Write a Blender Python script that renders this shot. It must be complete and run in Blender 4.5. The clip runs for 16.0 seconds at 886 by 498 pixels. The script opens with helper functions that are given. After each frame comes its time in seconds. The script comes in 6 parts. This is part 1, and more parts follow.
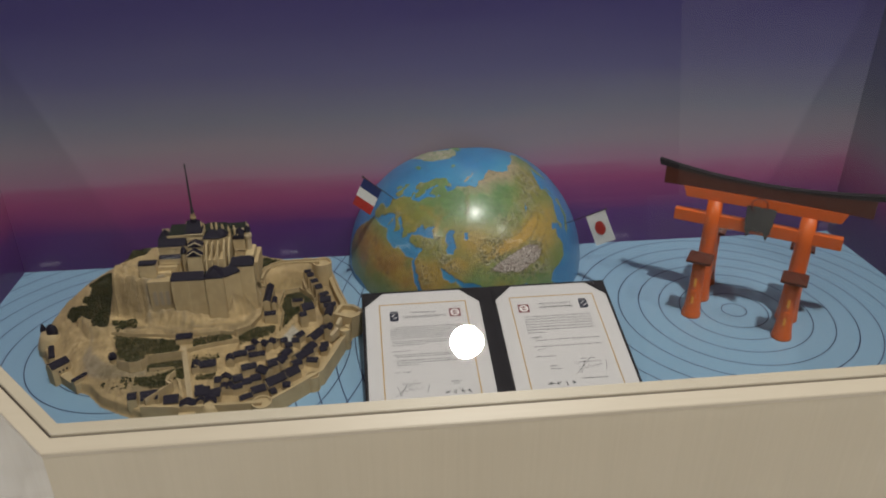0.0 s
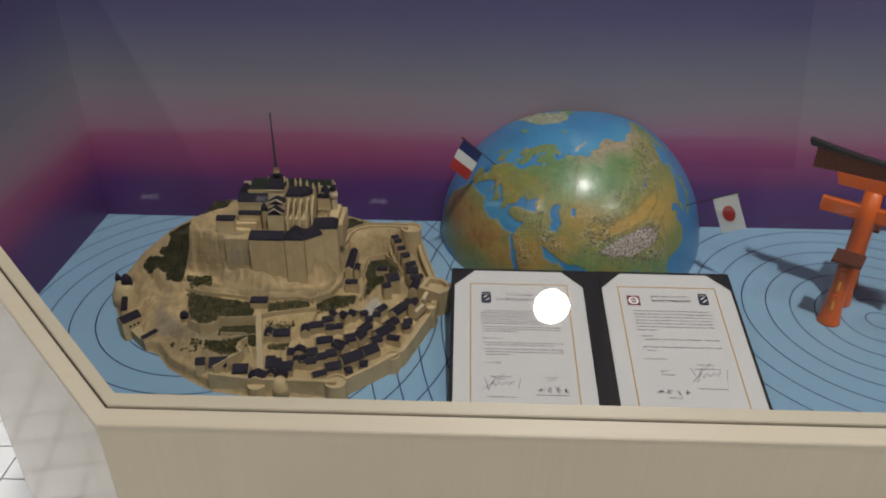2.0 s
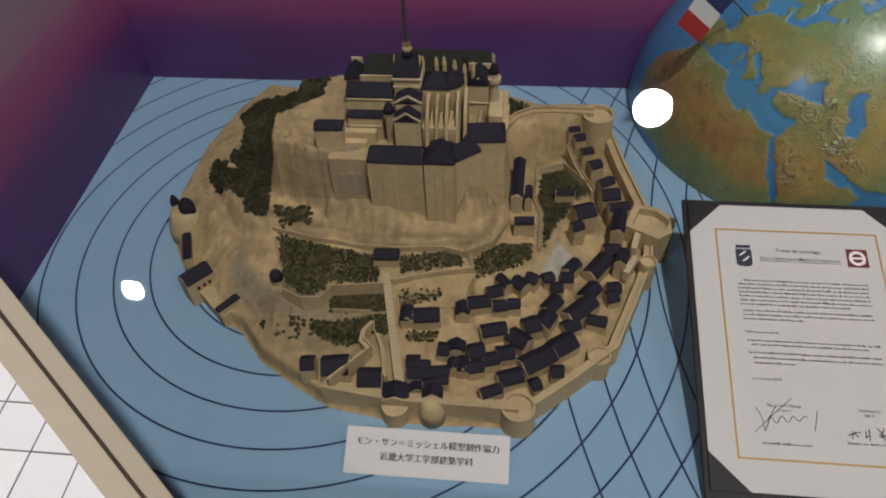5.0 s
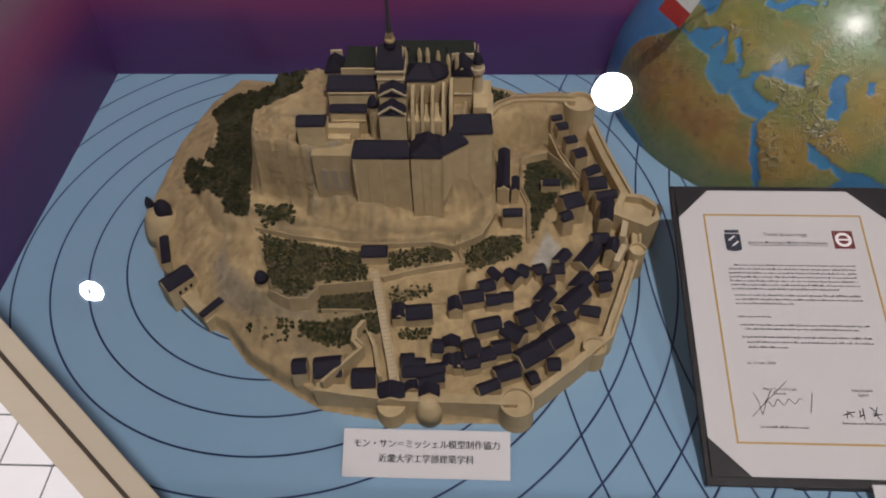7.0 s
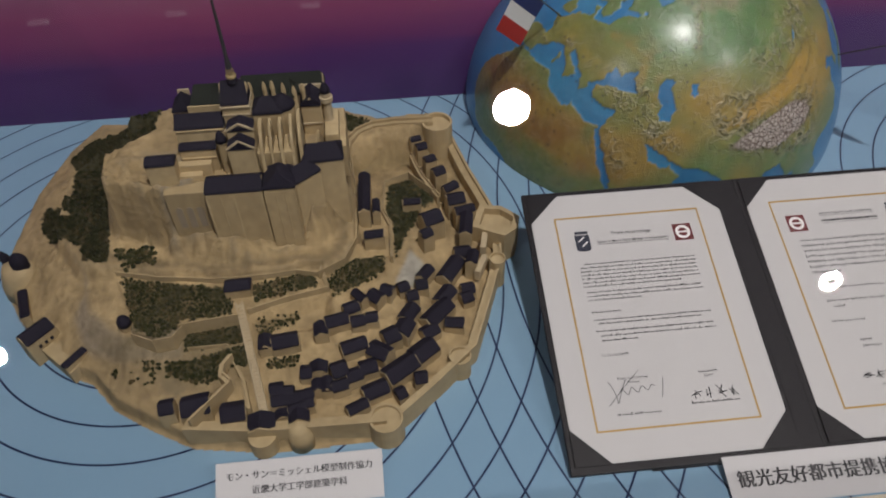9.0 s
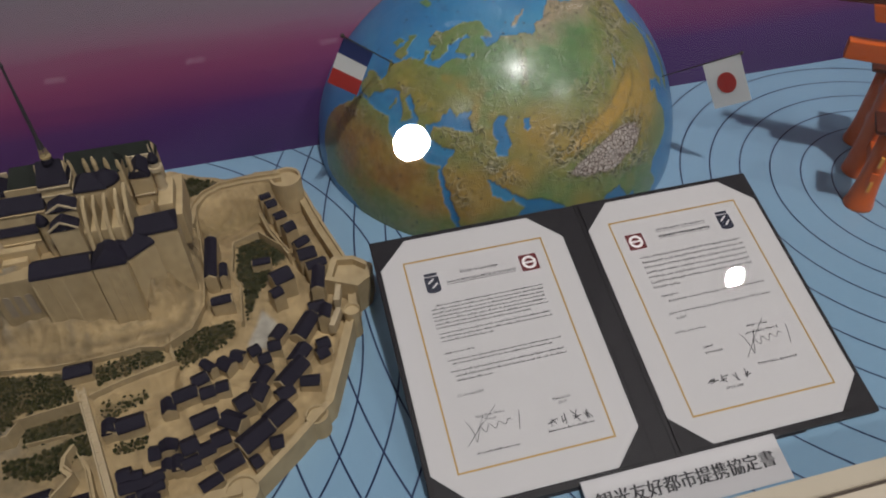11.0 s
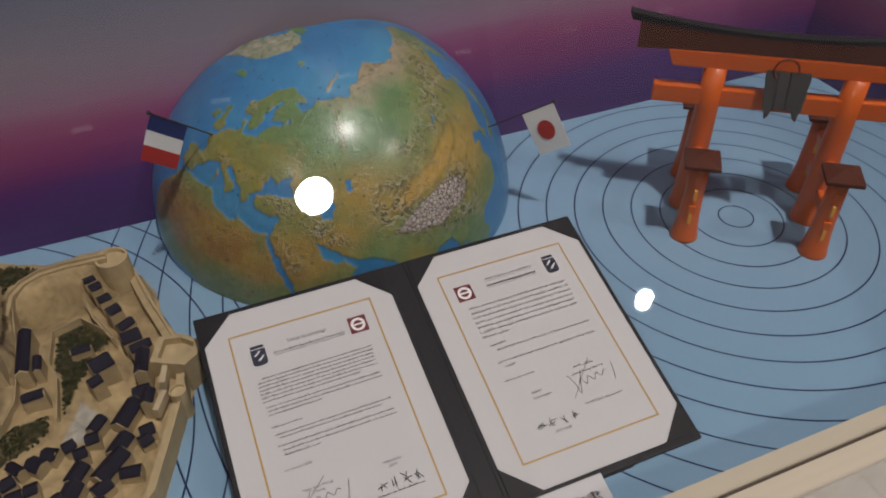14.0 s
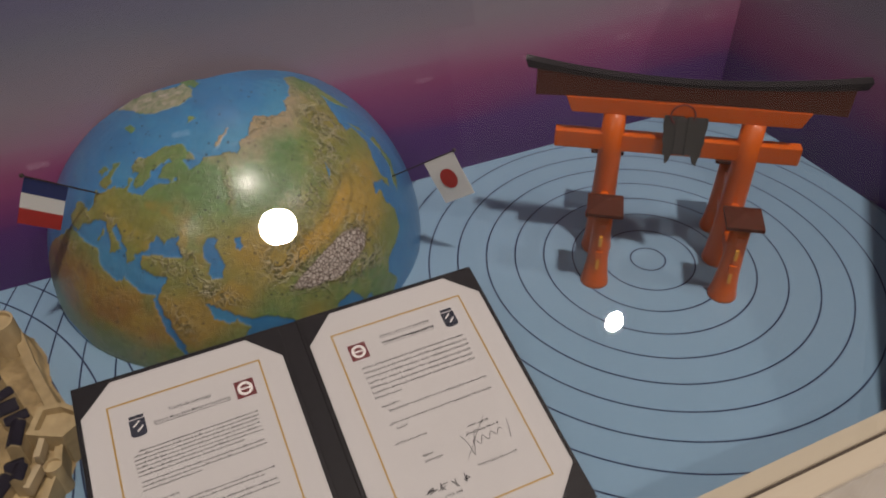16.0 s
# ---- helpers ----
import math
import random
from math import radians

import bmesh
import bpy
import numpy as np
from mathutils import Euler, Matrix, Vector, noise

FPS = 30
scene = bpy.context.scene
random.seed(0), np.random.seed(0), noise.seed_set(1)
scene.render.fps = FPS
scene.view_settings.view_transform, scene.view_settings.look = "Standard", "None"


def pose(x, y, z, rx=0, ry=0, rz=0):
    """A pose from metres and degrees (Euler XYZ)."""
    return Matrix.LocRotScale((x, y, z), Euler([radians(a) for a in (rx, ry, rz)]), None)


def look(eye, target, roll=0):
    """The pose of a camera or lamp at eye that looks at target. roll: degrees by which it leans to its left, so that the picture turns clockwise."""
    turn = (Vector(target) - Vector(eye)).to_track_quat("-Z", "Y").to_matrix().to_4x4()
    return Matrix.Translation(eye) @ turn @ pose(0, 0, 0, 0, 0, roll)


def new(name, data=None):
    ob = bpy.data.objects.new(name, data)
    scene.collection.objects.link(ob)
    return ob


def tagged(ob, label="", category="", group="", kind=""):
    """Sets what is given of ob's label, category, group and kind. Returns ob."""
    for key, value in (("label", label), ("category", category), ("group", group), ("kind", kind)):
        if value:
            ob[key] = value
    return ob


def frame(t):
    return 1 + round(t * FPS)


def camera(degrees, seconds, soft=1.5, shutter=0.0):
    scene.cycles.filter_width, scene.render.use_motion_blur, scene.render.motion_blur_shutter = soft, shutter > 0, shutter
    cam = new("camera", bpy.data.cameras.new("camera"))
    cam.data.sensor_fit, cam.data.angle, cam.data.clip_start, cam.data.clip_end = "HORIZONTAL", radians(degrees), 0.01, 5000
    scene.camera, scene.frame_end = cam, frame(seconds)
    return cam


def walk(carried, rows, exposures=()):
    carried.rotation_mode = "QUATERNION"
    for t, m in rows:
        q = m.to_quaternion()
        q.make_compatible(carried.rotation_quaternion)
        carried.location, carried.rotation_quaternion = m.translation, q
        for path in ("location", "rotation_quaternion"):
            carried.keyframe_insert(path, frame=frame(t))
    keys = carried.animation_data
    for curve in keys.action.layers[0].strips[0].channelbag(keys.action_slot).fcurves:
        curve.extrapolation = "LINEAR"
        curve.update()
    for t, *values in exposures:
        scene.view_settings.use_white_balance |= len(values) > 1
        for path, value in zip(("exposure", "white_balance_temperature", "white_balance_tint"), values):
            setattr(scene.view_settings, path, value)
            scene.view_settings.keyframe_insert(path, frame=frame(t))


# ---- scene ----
cam = camera(61.2, 16.0, soft=1.9)
PATH = [
    (0, (-0.215, -0.84, 1.686), (-0.015, 0.927, 0.771), 0.0),
    (0.5, (-0.218, -0.835, 1.683), (0.002, 0.924, 0.757), 0.2),
    (1, (-0.195, -0.821, 1.682), (0.005, 0.928, 0.734), 0.4),
    (1.5, (-0.176, -0.793, 1.667), (-0.089, 0.949, 0.688), 1.1),
    (2, (-0.226, -0.688, 1.646), (-0.259, 1.029, 0.621), 0.7),
    (2.5, (-0.309, -0.54, 1.63), (-0.49, 1.111, 0.516), -1.0),
    (3, (-0.331, -0.415, 1.607), (-0.613, 1.13, 0.368), -0.8),
    (3.5, (-0.302, -0.288, 1.59), (-0.681, 1.156, 0.259), -3.2),
    (4, (-0.315, -0.233, 1.567), (-0.737, 1.137, 0.173), -4.4),
    (4.5, (-0.388, -0.204, 1.535), (-0.667, 1.142, 0.082), -4.4),
    (7, (-0.448, -0.179, 1.526), (-0.533, 1.139, 0.024), -2.1),
    (7.5, (-0.434, -0.181, 1.526), (-0.496, 1.139, 0.025), -2.1),
    (8, (-0.423, -0.186, 1.529), (-0.446, 1.145, 0.037), -1.8),
    (8.5, (-0.403, -0.192, 1.531), (-0.362, 1.157, 0.055), -1.5),
    (9, (-0.379, -0.197, 1.537), (-0.262, 1.162, 0.074), -1.1),
    (9.5, (-0.357, -0.201, 1.54), (-0.197, 1.166, 0.088), -1.5),
    (10, (-0.338, -0.196, 1.545), (-0.12, 1.178, 0.109), -1.0),
    (12.3, (-0.24, -0.213, 1.549), (0.19, 1.195, 0.195), -2.3),
    (12.5, (-0.235, -0.215, 1.553), (0.207, 1.198, 0.208), -2.0),
    (13, (-0.22, -0.215, 1.557), (0.253, 1.205, 0.23), -1.6),
    (13.5, (-0.199, -0.219, 1.558), (0.31, 1.196, 0.239), -1.6),
    (14, (-0.178, -0.221, 1.56), (0.367, 1.178, 0.238), -1.2),
    (14.5, (-0.145, -0.219, 1.557), (0.436, 1.175, 0.246), -0.6),
    (15, (-0.112, -0.215, 1.561), (0.481, 1.185, 0.262), -0.9),
    (15.5, (-0.087, -0.219, 1.569), (0.512, 1.193, 0.285), -0.9),
    (16, (-0.068, -0.223, 1.574), (0.546, 1.189, 0.298), -1.2),
]
walk(cam, [(t, look(eye, target, roll)) for t, eye, target, roll in PATH],
     exposures=[(0.0, 0.13, 6350, 4), (1.2, 0.08, 6250, 5), (2.4, 0.02, 6150, 4), (3.0, -0.1, 6000, 4), (3.5, -0.23, 6050, 5), (4.0, -0.09, 6100, 6), (4.5, -0.01, 6200, 7), (7.0, 0.03, 6300, 14), (8.5, 0.03, 6250, 11), (10.0, 0.01, 6100, 8), (13.0, -0.07, 6200, 10), (14.5, -0.08, 6450, 12), (16.0, -0.09, 6900, 14)])

# ---- world and lamps ----
LAMP_Z = 6.55
world = bpy.data.worlds.new("hall_air")
scene.world = world
world.use_nodes = True
world.node_tree.nodes["Background"].inputs[0].default_value = (0.8, 0.85, 1.0, 1)
world.node_tree.nodes["Background"].inputs[1].default_value = 0.012


def lamp_light(x, y, watts, size=0.33):
    data = bpy.data.lights.new("downlight_glow", "AREA")
    data.shape, data.size, data.energy, data.color = "DISK", size, watts, (1.0, 0.92, 0.86)
    ob = new("downlight_glow", data)
    ob.matrix_world = pose(x, y, LAMP_Z - 0.005)
    return ob


# the last two lamps are made up, to brighten the west floor
LAMPS = [(0.64, -1.56, 262, 0.31), (3.80, -3.55, 137, 0.22), (-4.15, -3.57, 112, 0.22), (-2.5, 5.2, 215, 0.22), (-1.8, 4.3, 240, 0.22)]
for lx, ly, lw, size in LAMPS:
    lamp_light(lx, ly, lw, size)

# ---- case plan ----
DECK, RIM = 0.85, 0.997
BACK, WEST, EAST = 0.765, -1.0, 0.955
GX0, GX1, GY1 = -0.655, 0.61, 0.279      # the groove's corners and where it meets the side walls
RINGS = ((0.545, 0.427, 0.0252, 0.0427, 0.93), (-0.669, 0.427, 0.0255, 0.0432, 0.64))
SLOPE = math.tan(radians(36))


# ---- materials ----
class Mat:
    """A principled material with small helpers for its nodes."""

    def __init__(self, name, color=(0.5, 0.5, 0.5), rough=0.5, metal=0.0, spec=0.5, coat=0.0):
        self.m = bpy.data.materials.new(name)
        self.m.use_nodes = True
        self.t = self.m.node_tree
        self.b = self.t.nodes["Principled BSDF"]
        self.b.inputs["Base Color"].default_value = (*color, 1)
        self.b.inputs["Roughness"].default_value = rough
        self.b.inputs["Metallic"].default_value = metal
        self.b.inputs["Specular IOR Level"].default_value = spec
        self.b.inputs["Coat Weight"].default_value = coat
        self.b.inputs["Coat Roughness"].default_value = 0.08

    def node(self, kind, **props):
        n = self.t.nodes.new(kind)
        for k, v in props.items():
            if k == "operation":
                n.operation = v
            elif k == "blend_type":
                n.blend_type = v
            elif k == "data_type":
                n.data_type = v
            elif k == "attribute_name":
                n.attribute_name = v
        return n

    def link(self, a, b):
        self.t.links.new(a, b)

    def coord(self, which="Object"):
        return self.node("ShaderNodeTexCoord").outputs[which]

    def scaled(self, vec, sx, sy, sz):
        n = self.node("ShaderNodeMapping")
        n.inputs["Scale"].default_value = (sx, sy, sz)
        self.link(vec, n.inputs["Vector"])
        return n.outputs[0]

    def noise(self, vec, scale, detail=4.0, rough=0.55):
        n = self.node("ShaderNodeTexNoise")
        n.inputs["Scale"].default_value = scale
        n.inputs["Detail"].default_value = detail
        n.inputs["Roughness"].default_value = rough
        self.link(vec, n.inputs["Vector"])
        return n.outputs["Fac"]

    def ramp(self, fac, stops):
        n = self.node("ShaderNodeValToRGB")
        el = n.color_ramp.elements
        while len(el) < len(stops):
            el.new(0.5)
        for e, (p, c) in zip(el, stops):
            e.position, e.color = p, (*c, 1)
        self.link(fac, n.inputs[0])
        return n.outputs[0]

    def math(self, op, a, b=0.0, c=None):
        n = self.node("ShaderNodeMath", operation=op)
        for i, v in enumerate((a, b) if c is None else (a, b, c)):
            if isinstance(v, (int, float)):
                n.inputs[i].default_value = v
            else:
                self.link(v, n.inputs[i])
        return n.outputs[0]

    def mix(self, fac, a, b, blend="MIX"):
        n = self.node("ShaderNodeMix", data_type="RGBA", blend_type=blend)
        for i, v in ((0, fac), (6, a), (7, b)):
            if isinstance(v, (int, float)):
                n.inputs[i].default_value = v
            elif isinstance(v, tuple):
                n.inputs[i].default_value = (*v, 1)
            else:
                self.link(v, n.inputs[i])
        return n.outputs[2]

    def color(self, c):
        self.link(c, self.b.inputs["Base Color"])

    def rough(self, v):
        self.link(v, self.b.inputs["Roughness"])

    def bump(self, h, strength=0.3, dist=0.002):
        n = self.node("ShaderNodeBump")
        n.inputs["Strength"].default_value = strength
        n.inputs["Distance"].default_value = dist
        self.link(h, n.inputs["Height"])
        self.link(n.outputs[0], self.b.inputs["Normal"])


def plain(name, color, rough=0.5, vary=0.15, scale=60, bump=0.15, dist=0.0008, spec=0.5, metal=0.0, coat=0.0):
    """A surface of one colour with grain and faint stains."""
    k = Mat(name, color, rough, metal, spec, coat)
    v = k.coord()
    big, small = k.noise(v, scale * 0.12, 3), k.noise(v, scale, 5)
    dark = tuple(c * (1 - vary) for c in color)
    light = tuple(min(1, c * (1 + vary)) for c in color)
    k.color(k.mix(k.math("ADD", k.math("MULTIPLY", big, 0.6), k.math("MULTIPLY", small, 0.4)), dark, light))
    k.rough(k.math("ADD", rough - 0.06, k.math("MULTIPLY", small, 0.12)))
    if bump:
        k.bump(small, bump, dist)
    return k.m


def sky_print():
    """The printed dusk sky: bands by height, with drawn-out cloud streaks."""
    k = Mat("sky_print", rough=0.38, spec=0.4)
    v = k.coord()
    sep = k.node("ShaderNodeSeparateXYZ")
    k.link(v, sep.inputs[0])
    streak = k.noise(k.scaled(v, 0.9, 0.9, 7.0), 2.4, 5, 0.6)
    fine = k.noise(k.scaled(v, 1.5, 1.5, 30.0), 3.0, 4, 0.6)
    h = k.math("ADD", sep.outputs[2], k.math("MULTIPLY", k.math("SUBTRACT", streak, 0.5), 0.06))
    h = k.math("ADD", h, k.math("MULTIPLY", k.math("SUBTRACT", fine, 0.5), 0.018))
    f = k.math("MULTIPLY", k.math("SUBTRACT", h, 0.84), 1.0 / 0.76)
    c = k.ramp(f, [(0.0, (0.063, 0.024, 0.116)), (0.135, (0.098, 0.031, 0.159)), (0.168, (0.187, 0.040, 0.158)),
                   (0.235, (0.305, 0.072, 0.182)), (0.268, (0.335, 0.118, 0.222)), (0.292, (0.345, 0.190, 0.275)), (0.37, (0.293, 0.244, 0.293)),
                   (0.46, (0.207, 0.207, 0.268)), (0.60, (0.116, 0.110, 0.232)), (0.76, (0.061, 0.049, 0.171)),
                   (1.0, (0.037, 0.030, 0.122))])
    k.color(c)
    k.bump(k.noise(v, 900, 2), 0.04, 0.0003)
    return k.m


def deck_print():
    """Light blue sheet with two printed families of rings."""
    k = Mat("deck_print", rough=0.36, spec=0.35)
    v = k.coord()
    sep = k.node("ShaderNodeSeparateXYZ")
    k.link(v, sep.inputs[0])
    line = None
    for cx, cy, r0, step, reach in RINGS:
        dx, dy = k.math("SUBTRACT", sep.outputs[0], cx), k.math("SUBTRACT", sep.outputs[1], cy)
        d = k.math("SQRT", k.math("ADD", k.math("MULTIPLY", dx, dx), k.math("MULTIPLY", dy, dy)))
        u = k.math("DIVIDE", k.math("SUBTRACT", d, r0), step)
        off = k.math("ABSOLUTE", k.math("SUBTRACT", u, k.math("ROUND", u)))
        near = k.math("SUBTRACT", 1.0, k.math("SMOOTH_MIN", k.math("DIVIDE", off, 0.032), 1.0, 0.3))
        near = k.math("MULTIPLY", k.math("MINIMUM", k.math("MULTIPLY", near, 2.5), 1.0), k.math("LESS_THAN", d, reach))
        line = near if line is None else k.math("MAXIMUM", line, near)
    soft = k.noise(v, 5, 3)
    base = k.mix(soft, (0.200, 0.335, 0.462), (0.243, 0.380, 0.512))
    k.color(k.mix(k.math("MAXIMUM", line, 0.0), base, (0.008, 0.018, 0.066)))
    k.bump(k.noise(v, 700, 2), 0.03, 0.0003)
    return k.m


def veneer(name, a, b, rough=0.3, along="x"):
    k = Mat(name, rough=rough, coat=0.0 if rough > 0.2 else 0.25)
    v = k.coord()
    grain = k.noise(k.scaled(v, *((0.8, 30, 30) if along == "x" else (30, 30, 0.8))), 5, 6, 0.6)
    soft = k.noise(k.scaled(v, *((0.3, 3, 3) if along == "x" else (5, 5, 0.15))), 3, 2)
    k.color(k.mix(k.math("ADD", k.math("MULTIPLY", grain, 0.55), k.math("MULTIPLY", soft, 0.45)), a, b))
    k.bump(grain, 0.05, 0.0004)
    return k.m


def glass_mat():
    """Clear thin sheet: see-through, with a gloss that grows towards grazing views."""
    k = Mat("clear_glass", (0.93, 0.93, 0.93), 0.0)
    k.t.nodes.remove(k.b)
    clear, gloss, both = k.node("ShaderNodeBsdfTransparent"), k.node("ShaderNodeBsdfGlossy"), k.node("ShaderNodeMixShader")
    clear.inputs["Color"].default_value = (0.965, 0.97, 0.967, 1)
    gloss.inputs["Color"].default_value = (1, 1, 1, 1)
    gloss.inputs["Roughness"].default_value = 0.0
    side = k.node("ShaderNodeLayerWeight")
    side.inputs["Blend"].default_value = 0.5
    k.link(k.math("ADD", 0.035, k.math("MULTIPLY", k.math("POWER", side.outputs["Facing"], 5.0), 0.96)), both.inputs[0])
    k.link(clear.outputs[0], both.inputs[1])
    k.link(gloss.outputs[0], both.inputs[2])
    k.link(both.outputs[0], k.t.nodes["Material Output"].inputs["Surface"])
    return k.m


def glaze():
    k = Mat("tile_glaze", rough=0.14)
    info = k.node("ShaderNodeObjectInfo")
    v = k.coord("Object")
    cloud = k.noise(v, 9, 4)
    tone = k.math("ADD", k.math("MULTIPLY", info.outputs["Random"], 0.35), k.math("MULTIPLY", cloud, 0.65))
    k.color(k.mix(tone, (0.66, 0.67, 0.70), (0.82, 0.82, 0.83)))
    k.bump(k.noise(v, 25, 2), 0.06, 0.001)
    return k.m


SKY, DECKING = sky_print(), deck_print()
RIMWOOD = veneer("rim_veneer", (0.44, 0.375, 0.280), (0.53, 0.465, 0.360), 0.42)
PANEL = veneer("panel_laminate", (0.47, 0.400, 0.290), (0.56, 0.485, 0.358), 0.07, along="z")
GROOVE = plain("groove_gasket", (0.05, 0.035, 0.025), 0.7)
GLASS = glass_mat()
TILE = glaze()
GROUT = plain("grout", (0.10, 0.10, 0.11), 0.9, 0.3, 90, 0.4)
PALEPAINT = plain("pale_hall_paint", (0.66, 0.65, 0.65), 0.8, 0.06, 3, 0.05)
HALLWALL = plain("hall_paint", (0.34, 0.33, 0.33), 0.8, 0.06, 3, 0.05)
CEILWHITE = plain("white_ceiling_paint", (0.62, 0.615, 0.61), 0.8, 0.04, 3, 0.05)
CEILGREY = plain("pale_grey_ceiling_paint", (0.38, 0.38, 0.38), 0.8, 0.05, 3, 0.05)
HALLROOF = plain("hall_ceiling_paint", (0.19, 0.19, 0.20), 0.85, 0.08, 3, 0.05)
VERMILION = plain("vermilion_lacquer", (0.62, 0.108, 0.005), 0.38, 0.16, 45, 0.12, 0.0006, coat=0.1)
BROWN = plain("brown_bark_roofing", (0.088, 0.026, 0.015), 0.8, 0.22, 120, 0.25, spec=0.12)
FRAMEDARK = plain("plaque_dark", (0.030, 0.028, 0.026), 0.6, 0.3, 150, 0.3)
DARKROOF = plain("dark_ridge_paint", (0.020, 0.017, 0.019), 0.7, 0.25, 120, 0.2, spec=0.15)
DARKRED = plain("dark_red_lacquer", (0.13, 0.012, 0.010), 0.5, 0.2, 120, 0.1)
GOLDLEAF = plain("gilt_bracket", (0.78, 0.36, 0.045), 0.4, 0.2, 200, 0.1)
LEATHER = plain("black_leatherette", (0.013, 0.011, 0.013), 0.50, 0.25, 900, 0.5, 0.0005, spec=0.25)
PAPER = plain("ivory_paper", (0.555, 0.535, 0.530), 0.62, 0.03, 300, 0.06, 0.0003)
CARDSTOCK = plain("white_card", (0.575, 0.555, 0.555), 0.6, 0.025, 300, 0.05, 0.0003)
GILT = plain("gilt_print", (0.43, 0.265, 0.060), 0.4, 0.2, 400, 0.0)
INK = plain("black_ink", (0.022, 0.020, 0.024), 0.6, 0.1, 200, 0.0)
GREYINK = plain("small_print_ink", (0.016, 0.015, 0.018), 0.6, 0.2, 500, 0.0)
NAVY = plain("navy_print", (0.013, 0.016, 0.034), 0.5, 0.1, 200, 0.0)
MAROON = plain("maroon_print", (0.14, 0.016, 0.020), 0.5, 0.1, 200, 0.0)
WHITEPRINT = plain("white_print", (0.80, 0.78, 0.76), 0.55, 0.03, 200, 0.0)
FLAGBLUE = plain("blue_cloth", (0.020, 0.035, 0.165), 0.7, 0.12, 600, 0.15)
FLAGWHITE = plain("white_cloth", (0.88, 0.87, 0.85), 0.7, 0.05, 600, 0.15)
FLAGRED = plain("red_cloth", (0.50, 0.030, 0.022), 0.7, 0.12, 600, 0.15)
WIRE = plain("dark_pin_wire", (0.06, 0.045, 0.035), 0.4, 0.1, 100, 0.0, metal=0.5)
LAMPMETAL = plain("lamp_housing_paint", (0.5, 0.5, 0.5), 0.5, 0.05, 20, 0.0)


# ---- mesh helpers ----
def empty(name, label, category, group="", kind="", at=(0, 0, 0)):
    ob = new(name)
    ob.location = at
    return tagged(ob, label, category, group, kind)


def mesh_of(bm, name, material, smooth=False):
    me = bpy.data.meshes.new(name)
    bm.to_mesh(me)
    bm.free()
    for m in (material if isinstance(material, (list, tuple)) else (material,)):
        me.materials.append(m)
    if smooth:
        for p in me.polygons:
            p.use_smooth = True
    return me


def part(name, bm, material, parent=None, label="", smooth=False):
    ob = new(name, mesh_of(bm, name, material, smooth))
    if parent:
        ob.parent = parent
        ob.matrix_parent_inverse = Matrix.Translation(parent.location).inverted()
    if label:
        tagged(ob, label)
    return ob


def thing(name, bm, material, label, category, group="", kind="", smooth=False):
    return tagged(new(name, mesh_of(bm, name, material, smooth)), label, category, group, kind)


def add_box(bm, x0, x1, y0, y1, z0, z1, m=None, bevel=0.0):
    made = bmesh.ops.create_cube(bm, size=1.0)["verts"]
    bmesh.ops.scale(bm, vec=(x1 - x0, y1 - y0, z1 - z0), verts=made)
    bmesh.ops.translate(bm, vec=((x0 + x1) / 2, (y0 + y1) / 2, (z0 + z1) / 2), verts=made)
    if bevel:
        edges = list({e for v in made for e in v.link_edges})
        made = list({v for f in bmesh.ops.bevel(bm, geom=edges, offset=bevel, segments=2, affect="EDGES", profile=0.6)["faces"] for v in f.verts} | {v for v in made if v.is_valid})
    if m is not None:
        bmesh.ops.transform(bm, matrix=m, verts=[v for v in made if v.is_valid])
    return made


def box(x0, x1, y0, y1, z0, z1, m=None, bevel=0.0):
    bm = bmesh.new()
    add_box(bm, x0, x1, y0, y1, z0, z1, m, bevel)
    return bm


def prism(points, z0, z1, bm=None, m=None):
    """An upright prism over a polygon in plan (counterclockwise)."""
    bm = bm or bmesh.new()
    lo = [bm.verts.new((x, y, z0)) for x, y in points]
    hi = [bm.verts.new((x, y, z1)) for x, y in points]
    n = len(points)
    bm.faces.new(hi)
    bm.faces.new(lo[::-1])
    for i in range(n):
        bm.faces.new((lo[i], lo[(i + 1) % n], hi[(i + 1) % n], hi[i]))
    if m is not None:
        bmesh.ops.transform(bm, matrix=m, verts=lo + hi)
    return bm


def lathe(profile, at=(0, 0, 0), seg=24, bm=None, m=None):
    """A turned body from (radius, height) pairs."""
    bm = bm or bmesh.new()
    rings = []
    for r, z in profile:
        rings.append([bm.verts.new((r * math.cos(2 * math.pi * i / seg), r * math.sin(2 * math.pi * i / seg), z)) for i in range(seg)])
    for a, b in zip(rings, rings[1:]):
        for i in range(seg):
            bm.faces.new((a[i], a[(i + 1) % seg], b[(i + 1) % seg], b[i]))
    bm.faces.new(rings[0][::-1])
    bm.faces.new(rings[-1])
    verts = [v for r in rings for v in r]
    bmesh.ops.transform(bm, matrix=(m or Matrix()) @ Matrix.Translation(at), verts=verts)
    return bm


def rod(a, b, r, seg=10, bm=None):
    a, b = Vector(a), Vector(b)
    m = Matrix.Translation(a) @ (b - a).to_track_quat("Z", "Y").to_matrix().to_4x4()
    return lathe([(r, 0), (r, (b - a).length)], seg=seg, bm=bm, m=m)


